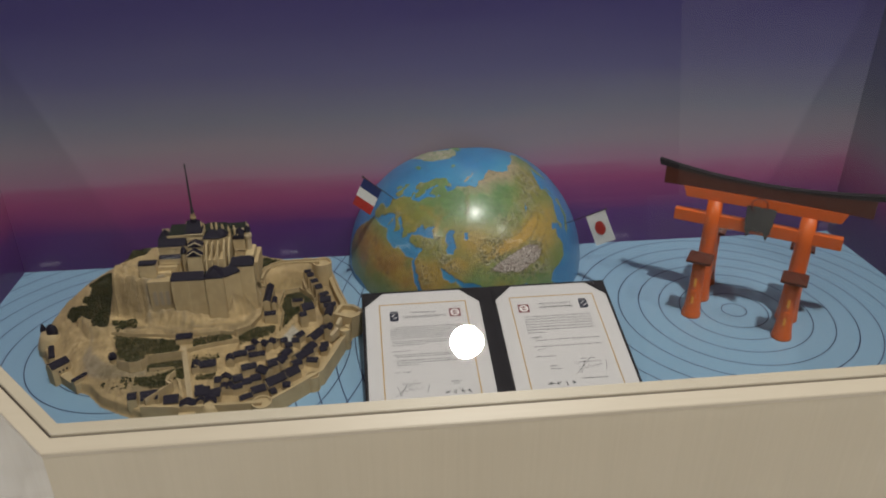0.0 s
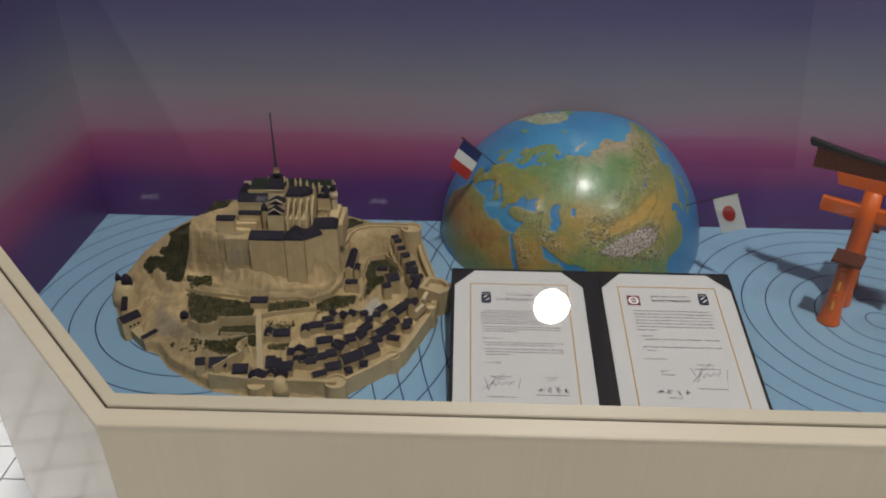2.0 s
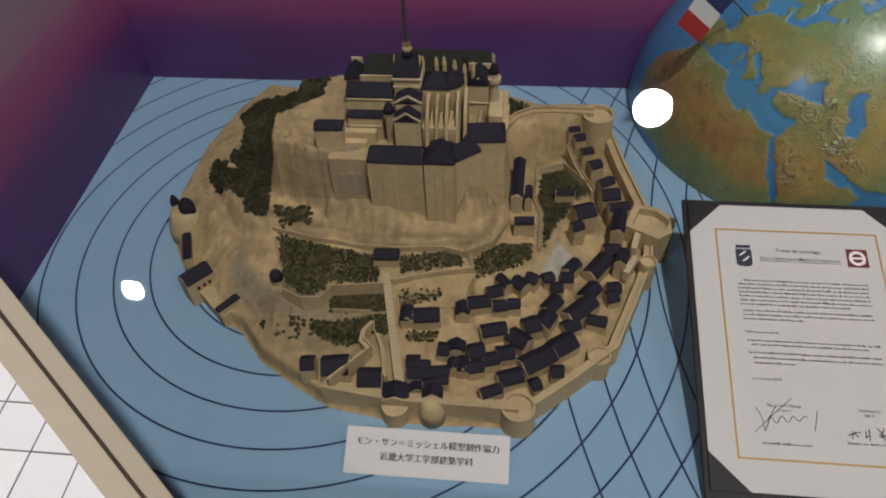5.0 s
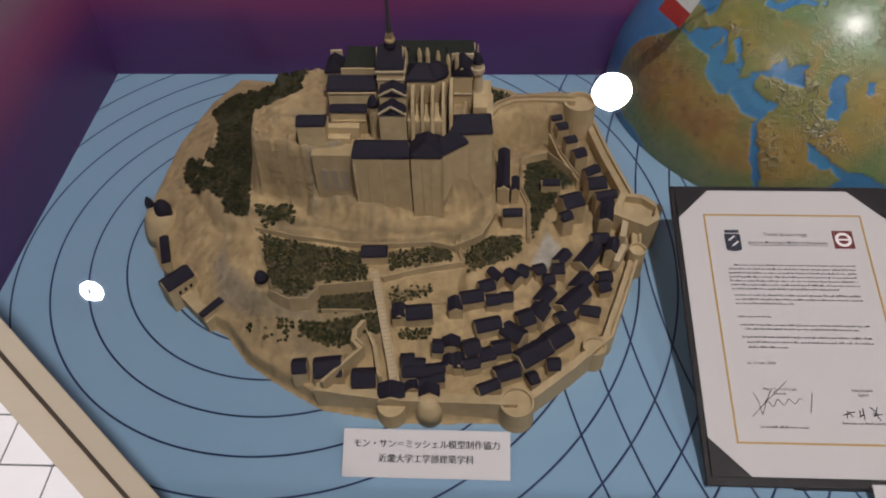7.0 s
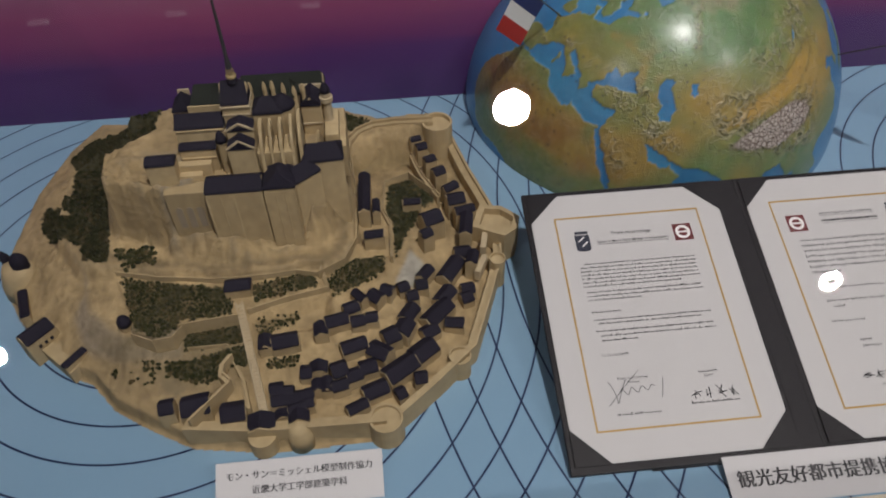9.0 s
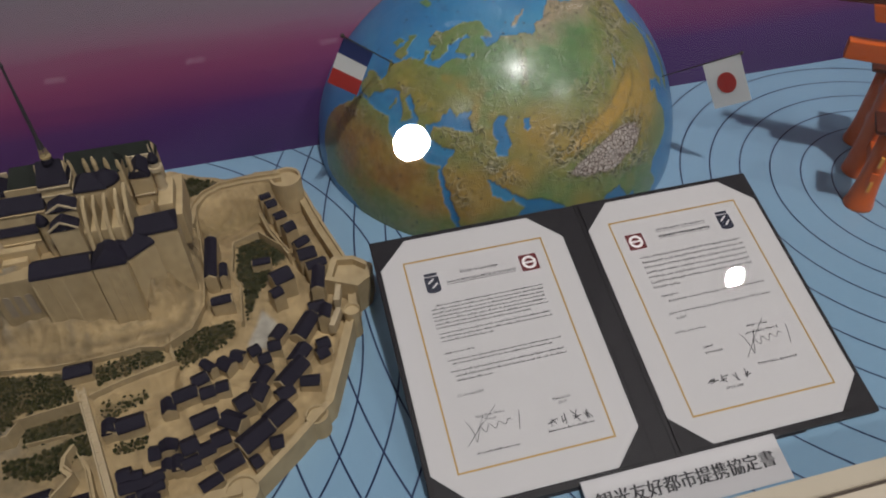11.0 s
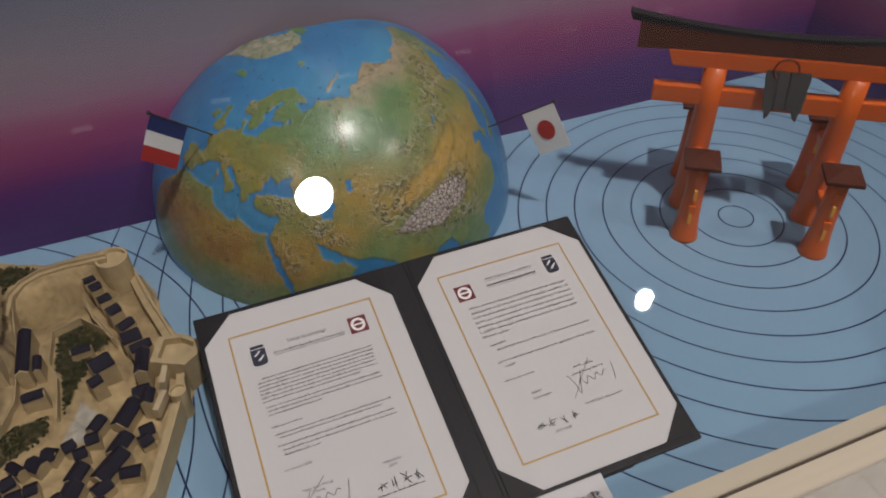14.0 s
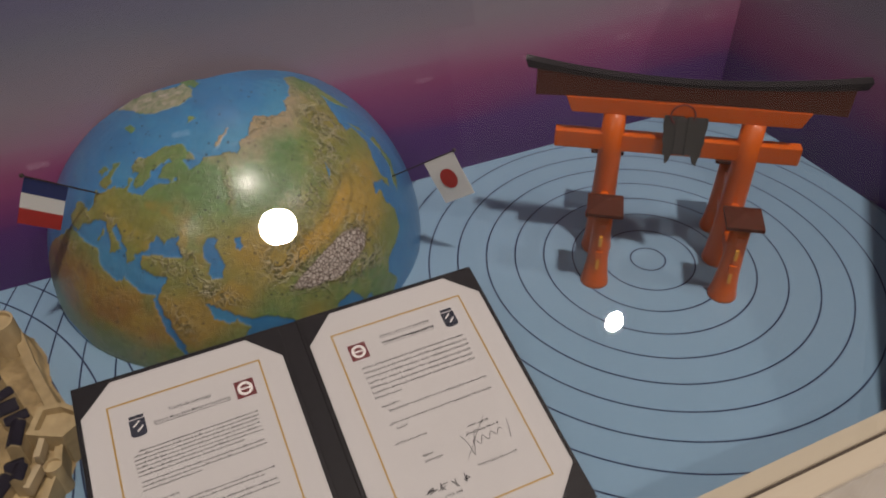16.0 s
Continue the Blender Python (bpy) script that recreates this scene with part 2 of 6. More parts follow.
def letters(body, size, m, material, parent, name="lettering", align="CENTER", bold=0.0):
    """Flat lettering in the built-in font, set on the plane of m."""
    cu = bpy.data.curves.new(name, "FONT")
    cu.body, cu.size, cu.align_x, cu.align_y, cu.offset = body, size, align, "CENTER", bold * size
    cu.resolution_u = 3
    tmp = new("tmp_text", cu)
    dg = bpy.context.evaluated_depsgraph_get()
    me = bpy.data.meshes.new_from_object(tmp.evaluated_get(dg))
    bpy.data.objects.remove(tmp)
    bpy.data.curves.remove(cu)
    me.name = name
    me.transform(m)
    me.materials.clear()
    me.materials.append(material)
    ob = new(name, me)
    ob.parent = parent
    ob.matrix_parent_inverse = Matrix.Translation(parent.location).inverted()
    return ob


def ribbon(points, width, m, bm=None):
    """A flat stroke of the given width along points on the plane of m."""
    bm = bm or bmesh.new()
    pts = [Vector((x, y, 0)) for x, y in points]
    rows = []
    for i, p in enumerate(pts):
        d = (pts[min(i + 1, len(pts) - 1)] - pts[max(i - 1, 0)]).normalized()
        n = Vector((-d.y, d.x, 0)) * width / 2
        rows.append((bm.verts.new(m @ (p + n)), bm.verts.new(m @ (p - n))))
    for a, b in zip(rows, rows[1:]):
        bm.faces.new((a[0], a[1], b[1], b[0]))
    return bm


# ---- hall ----
def hall():
    x0, x1, y0, y1, z1 = -8.0, 8.0, -9.0, 6.0, 6.6
    w = 0.2
    tagged(new("wall_north", mesh_of(box(x0 - w, x1 + w, y1, y1 + w, -0.1, z1), "wall_north", HALLWALL)), "plain light grey hall wall", "wall", kind="structure")
    tagged(new("wall_south", mesh_of(box(x0 - w, x1 + w, y0 - w, y0, -0.1, z1), "wall_south", HALLWALL)), "plain light grey hall wall", "wall", kind="structure")
    tagged(new("wall_west", mesh_of(box(x0 - w, x0, y0, y1, -0.1, z1), "wall_west", HALLWALL)), "plain light grey hall wall", "wall", kind="structure")
    tagged(new("wall_east", mesh_of(box(x1, x1 + w, y0, y1, -0.1, z1), "wall_east", PALEPAINT)), "plain off-white hall wall", "wall", kind="structure")
    tagged(new("ceiling", mesh_of(box(x0 - w, x1 + w, y0 - w, y1 + w, z1, z1 + 0.2), "ceiling", HALLROOF)), "plain grey hall ceiling with round downlights", "ceiling", kind="structure")
    # unseen white field, added so the glass reflects a pale haze on the right
    tagged(new("ceiling_field", mesh_of(prism([(2.65, y1 - 0.3), (2.65, -0.3), (2.35, -0.3), (2.35, y0 + 0.3), (7.6, y0 + 0.3), (7.6, y1 - 0.3)], z1 - 0.03, z1 - 0.001), "ceiling_field", CEILWHITE)), "unseen white ceiling field, added for its haze in the glass", "ceiling", kind="structure")
    # made-up mid-grey strip that grades the reflected haze off to the west
    tagged(new("ceiling_border", mesh_of(box(1.1, 2.349, y0 + 0.3, -0.3, z1 - 0.03, z1 - 0.001), "ceiling_border", CEILGREY)), "unseen pale grey ceiling strip, added to soften the haze's edge", "ceiling", kind="structure")
    for i in range(-4, 6):
        x = 2.1 + (i - 1) * 1.0
        slim = thing("slim_lamp", box(x - 0.07, x + 0.07, -0.665, -0.635, LAMP_Z - 0.01, LAMP_Z + 0.05), SLIMGLOW, "short slim ceiling light fitting", "lamp", "row of slim ceiling lights")
    # the two northern fittings belong to the added floor lights
    for lx, ly, _, size in LAMPS:
        lamp = empty("downlight", "round ceiling downlight with a bright disc, the northern two added", "lamp", "hall downlights", at=(lx, ly, LAMP_Z))
        part("trim_ring", lathe([(size * 0.52, 0.0), (size * 0.65, 0.0), (size * 0.65, 0.05), (size * 0.52, 0.05)], (lx, ly, LAMP_Z), 40), LAMPMETAL, lamp)
        r = 0.020 if size > 0.3 else 0.046
        part("lamp_centre", lathe([(r * 0.83, -0.03), (r, -0.02), (r, -0.012), (r * 0.6, -0.010)], (lx, ly, LAMP_Z), 24), LAMPMETAL, lamp)


# ---- display case ----
def glass_plane(y):
    """Height of the rim's upper face, which lies in the plane of the glass all round."""
    return RIM + SLOPE * y


def rim_line(k):
    """The glazing groove's line in plan pushed inwards by k along the sloping plane: west side, two chamfers and the front, east side."""
    g = [Vector(v) for v in ((WEST - 0.028, BACK), (WEST - 0.028, 0.302), (GX0, 0.0), (GX1, 0.0), (EAST + 0.028, 0.302), (EAST + 0.028, BACK))]
    lines = []
    for u, v in zip(g, g[1:]):
        d = (v - u).normalized()
        n = Vector((-d.y, d.x))
        lines.append((u + n * k / math.sqrt(1 + (SLOPE * n.y) ** 2), d))
    out = [lines[0][0]]
    for (u, d), (v, e) in zip(lines, lines[1:]):
        w = v - u
        out.append(u + d * ((w.x * e.y - w.y * e.x) / (d.x * e.y - d.y * e.x)))
    return out + [Vector((lines[-1][0].x, BACK))]


def under_slope(plan, low, drop, thick=None):
    """A body over a plan polygon whose top follows the glass plane, drop below it; thick gives a board, else it stands from low."""
    bm = bmesh.new()
    hi = [bm.verts.new((v[0], v[1], glass_plane(v[1]) - drop)) for v in plan]
    lo = [bm.verts.new((v[0], v[1], low if thick is None else glass_plane(v[1]) - drop - thick)) for v in plan]
    bm.faces.new(hi)
    bm.faces.new(lo[::-1])
    for i in range(len(plan)):
        j = (i + 1) % len(plan)
        bm.faces.new((lo[i], lo[j], hi[j], hi[i]))
    bmesh.ops.recalc_face_normals(bm, faces=bm.faces)
    return bm


def case():
    rim = empty("case_rim", "pale wood veneer rim with a dark glazing groove", "rim", kind="structure")
    for k0, k1, drop, thick, nm, mt in ((-0.0232, -0.0018, 0.0, 0.007, "outer_strip", RIMWOOD), (0.0018, 0.0175, 0.0, 0.016, "inner_strip", RIMWOOD), (-0.0018, 0.0018, 0.004, 0.010, "gasket", GROOVE)):
        p, q = rim_line(k0), rim_line(k1)
        for i in range(5):
            bm = under_slope([p[i], p[i + 1], q[i + 1], q[i]], 0, drop, thick)
            if mt is RIMWOOD:
                top = [e for e in bm.edges if e.calc_length() > 0.08 and all(abs(v.co.z - glass_plane(v.co.y)) < 1e-5 for v in e.verts)]
                bmesh.ops.bevel(bm, geom=top, offset=0.0010, segments=2, affect="EDGES")
            part(nm, bm, mt, rim)
    body = empty("case_body", "display case body in beige wood-grain laminate", "display case", kind="structure")

    def cut(line, x0, x1):
        """The front and both chamfers of a rim line, ended at the given x."""
        w = line[2] + (line[1] - line[2]) * ((x0 - line[2].x) / (line[1].x - line[2].x))
        e = line[3] + (line[4] - line[3]) * ((x1 - line[3].x) / (line[4].x - line[3].x))
        return [w, line[2], line[3], e]

    p, q = cut(rim_line(-0.0229), WEST - 0.012, EAST + 0.012), cut(rim_line(-0.002), WEST - 0.012, EAST + 0.012)
    for i in range(3):
        part("front_panel" if i == 1 else "side_panel", under_slope([p[i], p[i + 1], q[i + 1], q[i]], 0.0, 0.0072), PANEL, body)
    p, q = cut(rim_line(-0.0015), WEST, EAST), cut(rim_line(0.0155), WEST, EAST)
    for i in range(3):
        part("inner_upstand", under_slope([p[i], p[i + 1], q[i + 1], q[i]], DECK - 0.02, 0.0165), INNER, body)
    d = cut(rim_line(0.010), WEST - 0.004, EAST + 0.004)
    deck = [tuple(v) for v in d] + [(EAST + 0.004, BACK + 0.004), (WEST - 0.004, BACK + 0.004)]
    tagged(new("display_deck", mesh_of(prism(deck, DECK - 0.018, DECK), "display_deck", DECKING)), "light blue display deck printed with dark ripple rings", "display deck", kind="structure")
    tagged(new("backdrop_back", mesh_of(box(WEST - 0.06, EAST + 0.06, BACK, BACK + 0.03, 0, 2.25), "backdrop_back", SKY)), "printed dusk sky backdrop in purple, pink and grey", "backdrop", kind="structure")
    inner = cut(rim_line(0.0160), WEST, EAST)
    outer = cut(rim_line(-0.0015), WEST - 0.012, EAST + 0.012)
    for nm, x, o, u, v in (("backdrop_west", WEST, -0.012, inner[0], outer[0]), ("backdrop_east", EAST, 0.012, inner[3], outer[3])):
        plan = [(x, u.y), (x, BACK - 0.001), (x + o, BACK - 0.001), (x + o, v.y)]
        tagged(new(nm, mesh_of(under_slope(plan, 0.0, 0.0165), nm, SKY)), "side wall printed with the same purple dusk sky", "backdrop", kind="structure")
    # the sloping glass in its groove
    g = rim_line(0.0)
    plan = g[1:5] + [Vector((EAST + 0.028, BACK - 0.002)), Vector((WEST - 0.028, BACK - 0.002))]
    pane = tagged(new("glass_pane", mesh_of(under_slope(plan, 0, -0.0055, 0.005), "glass_pane", GLASS)), "large clear sloping glass pane reflecting round lamps", "glass pane", kind="structure")
    pane.visible_shadow = False


SLIM = Mat("slim_lamp_glow", (0.8, 0.8, 0.8), 0.5)
SLIM.b.inputs["Emission Color"].default_value = (1.0, 0.95, 0.9, 1)
SLIM.b.inputs["Emission Strength"].default_value = 0.45
SLIMGLOW = SLIM.m
INNER = plain("inner_upstand_paint", (0.06, 0.05, 0.10), 0.45, 0.15, 60, 0.05)
hall()
case()


# ---- torii gate ----
def torii():
    T = pose(0.564, 0.436, DECK, 0, 0, -35)
    gate = empty("torii_gate", "vermilion lacquered torii gate model with brown curved roof beam", "torii model", at=(0.564, 0.436, DECK))

    def curved(x, z0, z1, y, bow0, bow1, steps=24):
        bm = bmesh.new()
        rows = []
        for i in range(steps + 1):
            u = -1 + 2 * i / steps
            a, b = z0 + bow0 * u * u, z1 + bow1 * u * u
            rows.append([bm.verts.new((x * u, -y, a)), bm.verts.new((x * u, y, a)), bm.verts.new((x * u * (1 + 0.02 * abs(u)), y * 1.1, b)), bm.verts.new((x * u * (1 + 0.02 * abs(u)), -y * 1.1, b))])
        for p, q in zip(rows, rows[1:]):
            for k in range(4):
                bm.faces.new((p[k], p[(k + 1) % 4], q[(k + 1) % 4], q[k]))
        bm.faces.new(rows[0][::-1])
        bm.faces.new(rows[-1])
        bmesh.ops.recalc_face_normals(bm, faces=bm.faces)
        bmesh.ops.transform(bm, matrix=T, verts=bm.verts)
        return bm

    def roof_board(x, y, foot, top, sag, lift, steps=24):
        """A deep board with upright ends: its foot sags by a hair, its top sweeps up."""
        bm = bmesh.new()
        rows = []
        for i in range(steps + 1):
            u = -1 + 2 * i / steps
            lo, hi = foot - sag * u * u, top + lift * abs(u) ** 2.2
            rows.append([bm.verts.new(v) for v in ((x * u, -y, lo), (x * u, y, lo), (x * u, y, hi), (x * u, -y, hi))])
        for p, q in zip(rows, rows[1:]):
            for k in range(4):
                bm.faces.new((p[k], p[(k + 1) % 4], q[(k + 1) % 4], q[k]))
        bm.faces.new(rows[0][::-1])
        bm.faces.new(rows[-1])
        bmesh.ops.recalc_face_normals(bm, faces=bm.faces)
        bmesh.ops.transform(bm, matrix=T, verts=bm.verts)
        return bm

    part("roof_beam", roof_board(0.1930, 0.0070, 0.2530, 0.2742, 0.0035, 0.0130), BROWN, gate, "dark brown curved roof beam")
    part("ridge_cap", curved(0.2045, 0.2744, 0.2795, 0.0070, 0.0128, 0.0190), DARKROOF, gate, "dark upswept ridge cap")
    bm = prism([(-0.1440, 0.2290), (0.1440, 0.2290), (0.1530, 0.2516), (-0.1530, 0.2516)], -0.0086, 0.0086, m=T @ pose(0, 0, 0, 90, 0, 0))
    bmesh.ops.bevel(bm, geom=bm.edges[:], offset=0.0012, segments=2, affect="EDGES")
    part("lintel", bm, VERMILION, gate)
    bm = box(-0.1635, 0.1545, -0.0085, 0.0085, 0.174, 0.1995, T, 0.0021)
    part("tie_beam", bm, VERMILION, gate)
    for sx in (-1, 1):
        x = 0.088 * sx + 0.001
        part("main_post", lathe([(0.0218, 0), (0.0218, 0.004), (0.0200, 0.016), (0.0180, 0.045), (0.0166, 0.10), (0.0156, 0.17), (0.0150, 0.2295)], (x, 0, 0), 28, m=T), VERMILION, gate, smooth=True)
        for sy in (-1, 1):
            y = 0.078 * sy
            post = part("prop_post", lathe([(0.0195, 0), (0.0195, 0.004), (0.0172, 0.014), (0.0145, 0.04), (0.0128, 0.09), (0.0125, 0.128)], (x, y, 0), 24, m=T), VERMILION, gate, smooth=True)
            bm = bmesh.new()
            add_box(bm, x - 0.0235, x + 0.0235, y - 0.0235, y + 0.0235, 0.1285, 0.134, T, 0.001)
            lo = [bm.verts.new(T @ Vector((x + a * 0.0235, y + b * 0.0235, 0.1342))) for a, b in ((-1, -1), (1, -1), (1, 1), (-1, 1))]
            tip = bm.verts.new(T @ Vector((x, y, 0.142)))
            for i in range(4):
                bm.faces.new((lo[i], lo[(i + 1) % 4], tip))
            part("post_cap", bm, BROWN, post, "square brown cap")
            for z in (0.034, 0.074):
                part("peg", box(x - 0.0022, x + 0.0022, y - 0.0168, y - 0.011, z, z + 0.017, T, 0.0006), GOLDLEAF, post, "small gilt peg")
        for z in (0.050, 0.098):
            part("tie_bar", box(x - 0.005, x + 0.005, -0.094, 0.094, z, z + 0.014, T, 0.001), VERMILION, gate)
    # hanging plaque: a hoop over two ragged dark flaps
    P = T @ pose(0.002, -0.0130, 0.233, -21)
    plaque = part("plaque", box(-0.012, 0.012, -0.002, 0.002, -0.046, 0.001, P, 0.001), FRAMEDARK, gate, "dark ragged hanging plaque with a round hoop")
    for s in (-1, 1):
        pts = [(0.002, 0.003), (0.027, 0.003), (0.0275, -0.009), (0.0255, -0.018), (0.0262, -0.028), (0.0238, -0.037), (0.0242, -0.046), (0.0212, -0.049), (0.0195, -0.060), (0.0152, -0.056), (0.0125, -0.047), (0.006, -0.045), (0.002, -0.047)]
        pts = [(x * s, y) for x, y in pts]
        part("flap", prism(pts if s < 0 else pts[::-1], -0.003, 0.003, m=P @ pose(0, 0, 0, 90, 0, 0) @ pose(0, 0, 0.001 * s, 0, 6 * s, 0)), FRAMEDARK, plaque)
    bm = bmesh.new()
    n, m = 28, 8
    grid = [[bm.verts.new(T @ Vector((-0.003 + (0.0150 + 0.0013 * math.cos(v)) * math.cos(u), -0.0150 + 0.0013 * math.sin(v), 0.2390 + (0.0150 + 0.0013 * math.cos(v)) * math.sin(u)))) for v in np.linspace(0, 2 * math.pi, m, endpoint=False)] for u in np.linspace(0, 2 * math.pi, n, endpoint=False)]
    for i in range(n):
        for j in range(m):
            bm.faces.new((grid[i][j], grid[(i + 1) % n][j], grid[(i + 1) % n][(j + 1) % m], grid[i][(j + 1) % m]))
    part("hoop", bm, DARKRED, plaque, "dark red hoop", smooth=True)


# ---- half globe ----
GLOBE_AT, GLOBE_R = Vector((0.014, 0.732, DECK)), 0.272
GLOBE_TURN = ((-0.9349, 0.3544, 0.0191), (-0.3529, -0.9224, -0.1572), (-0.0381, -0.1537, 0.9874))

EUROPE_NORTH = [-9, 37, -9, 43, -1.5, 43.5, -1, 46, -4.5, 48.4, -1.5, 48.7, 2, 51, 5, 53.3, 8.5, 54, 8.2, 57, 10.5, 57.5, 10, 54.5, 14, 54, 19, 54.5, 21, 57, 24, 59.3,
                30, 60, 28, 60.6, 22, 60.2, 21.5, 63, 25, 65.5, 22, 65.8, 17, 61, 18.5, 60, 16.5, 57, 14, 55.4, 12.5, 56, 11, 59, 8, 58, 5.5, 59, 5, 62, 11, 64.5, 14, 68, 20, 70, 26, 71, 31, 70, 41, 67, 33, 66.5, 38, 64, 44, 66, 44, 68.5, 54, 68.5, 62, 69]
EUROPE_SOUTH = [62, 50, 49, 46.5, 47, 44, 40, 43.5, 38, 44.5, 39, 47, 35, 46, 33.5, 44.5, 31, 46.5, 28.5, 43.5, 28, 41.5, 26, 40.7, 23.5, 40, 24, 38, 22, 36.7, 19.5, 41, 13.5, 45.5, 12.5, 44,
                16, 42, 18.4, 40, 16.5, 38.5, 15.5, 38, 12, 42, 8.5, 44.3, 4, 43.4, 0, 40, -2, 36.8, -5.5, 36]
ASIA_NORTH = [60, 69, 68, 68.5, 73, 72, 80, 73, 87, 75, 100, 77.5, 113, 74, 130, 71.5, 140, 72.5, 160, 70, 178, 69, 180, 65, 170, 60, 163, 58, 157, 51, 155, 57, 160, 61, 150, 59.5,
              140, 57, 136, 54, 141, 52, 139, 47, 131, 43, 127.5, 39, 129, 36, 126.5, 34.5, 126, 38, 121, 40.5, 118, 38.5, 122, 37, 120, 33, 122, 30, 119, 25, 113, 22, 108, 21.5]
ASIA_SOUTH = [106, 18, 109, 13, 105, 9, 100, 13, 100, 6, 103, 1.5, 98, 8, 97, 17, 94, 16, 91, 22, 87, 21, 80, 15, 80, 10, 77.5, 8, 73, 17, 72.5, 21, 67, 24.5, 60, 25.3, 57, 27, 52, 28, 49, 30.3]
ARABIA = [48, 29.5, 50, 26, 54, 24, 56.3, 26, 59.5, 22.5, 55, 17.5, 45, 12.8, 43, 13, 39, 21, 35, 28, 33, 30, 34.5, 32, 36, 36.5, 30.5, 36.5, 27, 37, 27, 40, 31, 41.2, 36, 41.5, 41.5, 41.8, 40, 43.5, 48, 47, 55, 52]
AFRICA = [-6, 35.8, 0, 36, 10, 37.2, 11, 34, 15, 32.3, 20, 31, 22, 33, 29, 31, 32.3, 31, 33, 28.5, 35.5, 24, 37.5, 20, 39.5, 15.5, 43, 11.5, 51, 12, 48, 5, 42, -1, 40, -12, 12, -12, 9, 0, 9, 4,
          4, 6, -4, 5, -8, 4.5, -13, 8.5, -17, 14.5, -16.5, 21, -13, 27.5, -9.5, 31]
GREENLAND = [-45, 60, -52, 65, -55, 70, -60, 76, -70, 78, -60, 82, -32, 83.5, -18, 80, -22, 72, -32, 68, -40, 64]
BRITAIN = [-5, 50, 1, 51, 0.5, 53, -2, 56, -3, 58.5, -5.5, 57, -3, 54, -5, 52]
IRELAND = [-10, 52, -6.3, 52.3, -6, 55, -9.5, 54.5]
ICELAND = [-23, 64, -14, 64.8, -16, 66.5, -23, 66]
JAPAN = [130, 31, 131, 34, 136, 36, 140, 41, 141.5, 45.3, 145, 43.5, 141, 39, 140.5, 35.5, 136, 34]
NOVAYA = [52, 71, 56, 71, 60, 75, 68, 77, 63, 76.5, 55, 74]
SVALBARD = [12, 79.5, 16, 77, 22, 79, 25, 80.3]
SAKHALIN = [142, 46.5, 143, 54, 144, 49]
ITALIAN_ISLES = [8.3, 39, 9.6, 39.3, 9.5, 43, 8.5, 42]
CANADA = [-168, 66, -156, 71, -128, 70, -95, 74, -80, 82, -65, 82, -75, 72, -62, 66, -60, 50, -130, 50]
CASPIAN = [47, 45, 49, 46.8, 53, 46.7, 51.2, 44.5, 53.7, 42, 53.7, 37, 50, 37.2, 49, 40.5, 47.5, 43]
ARAL = [58.5, 43.6, 61.5, 44, 61.3, 46.6, 59, 46.3]
BAIKAL = [104, 51.6, 109.5, 55.6, 109, 53.5]
LADOGA = [30.5, 60, 33, 60.6, 31, 61.6]


def inside(lon, lat, flat):
    p = np.array(flat, float).reshape(-1, 2)
    res = np.zeros(lon.shape, bool)
    for (xa, ya), (xb, yb) in zip(p, np.roll(p, -1, 0)):
        if ya != yb:
            res ^= ((ya > lat) != (yb > lat)) & (lon < (xb - xa) * (lat - ya) / (yb - ya) + xa)
    return res


def fbm(points, scale, octaves=4):
    """Fractal noise at an array of places, about -1 to 1."""
    out = np.empty(len(points))
    for i, p in enumerate(points):
        out[i] = noise.fractal(Vector(p) * scale, 0.9, 2.1, octaves)
    return out


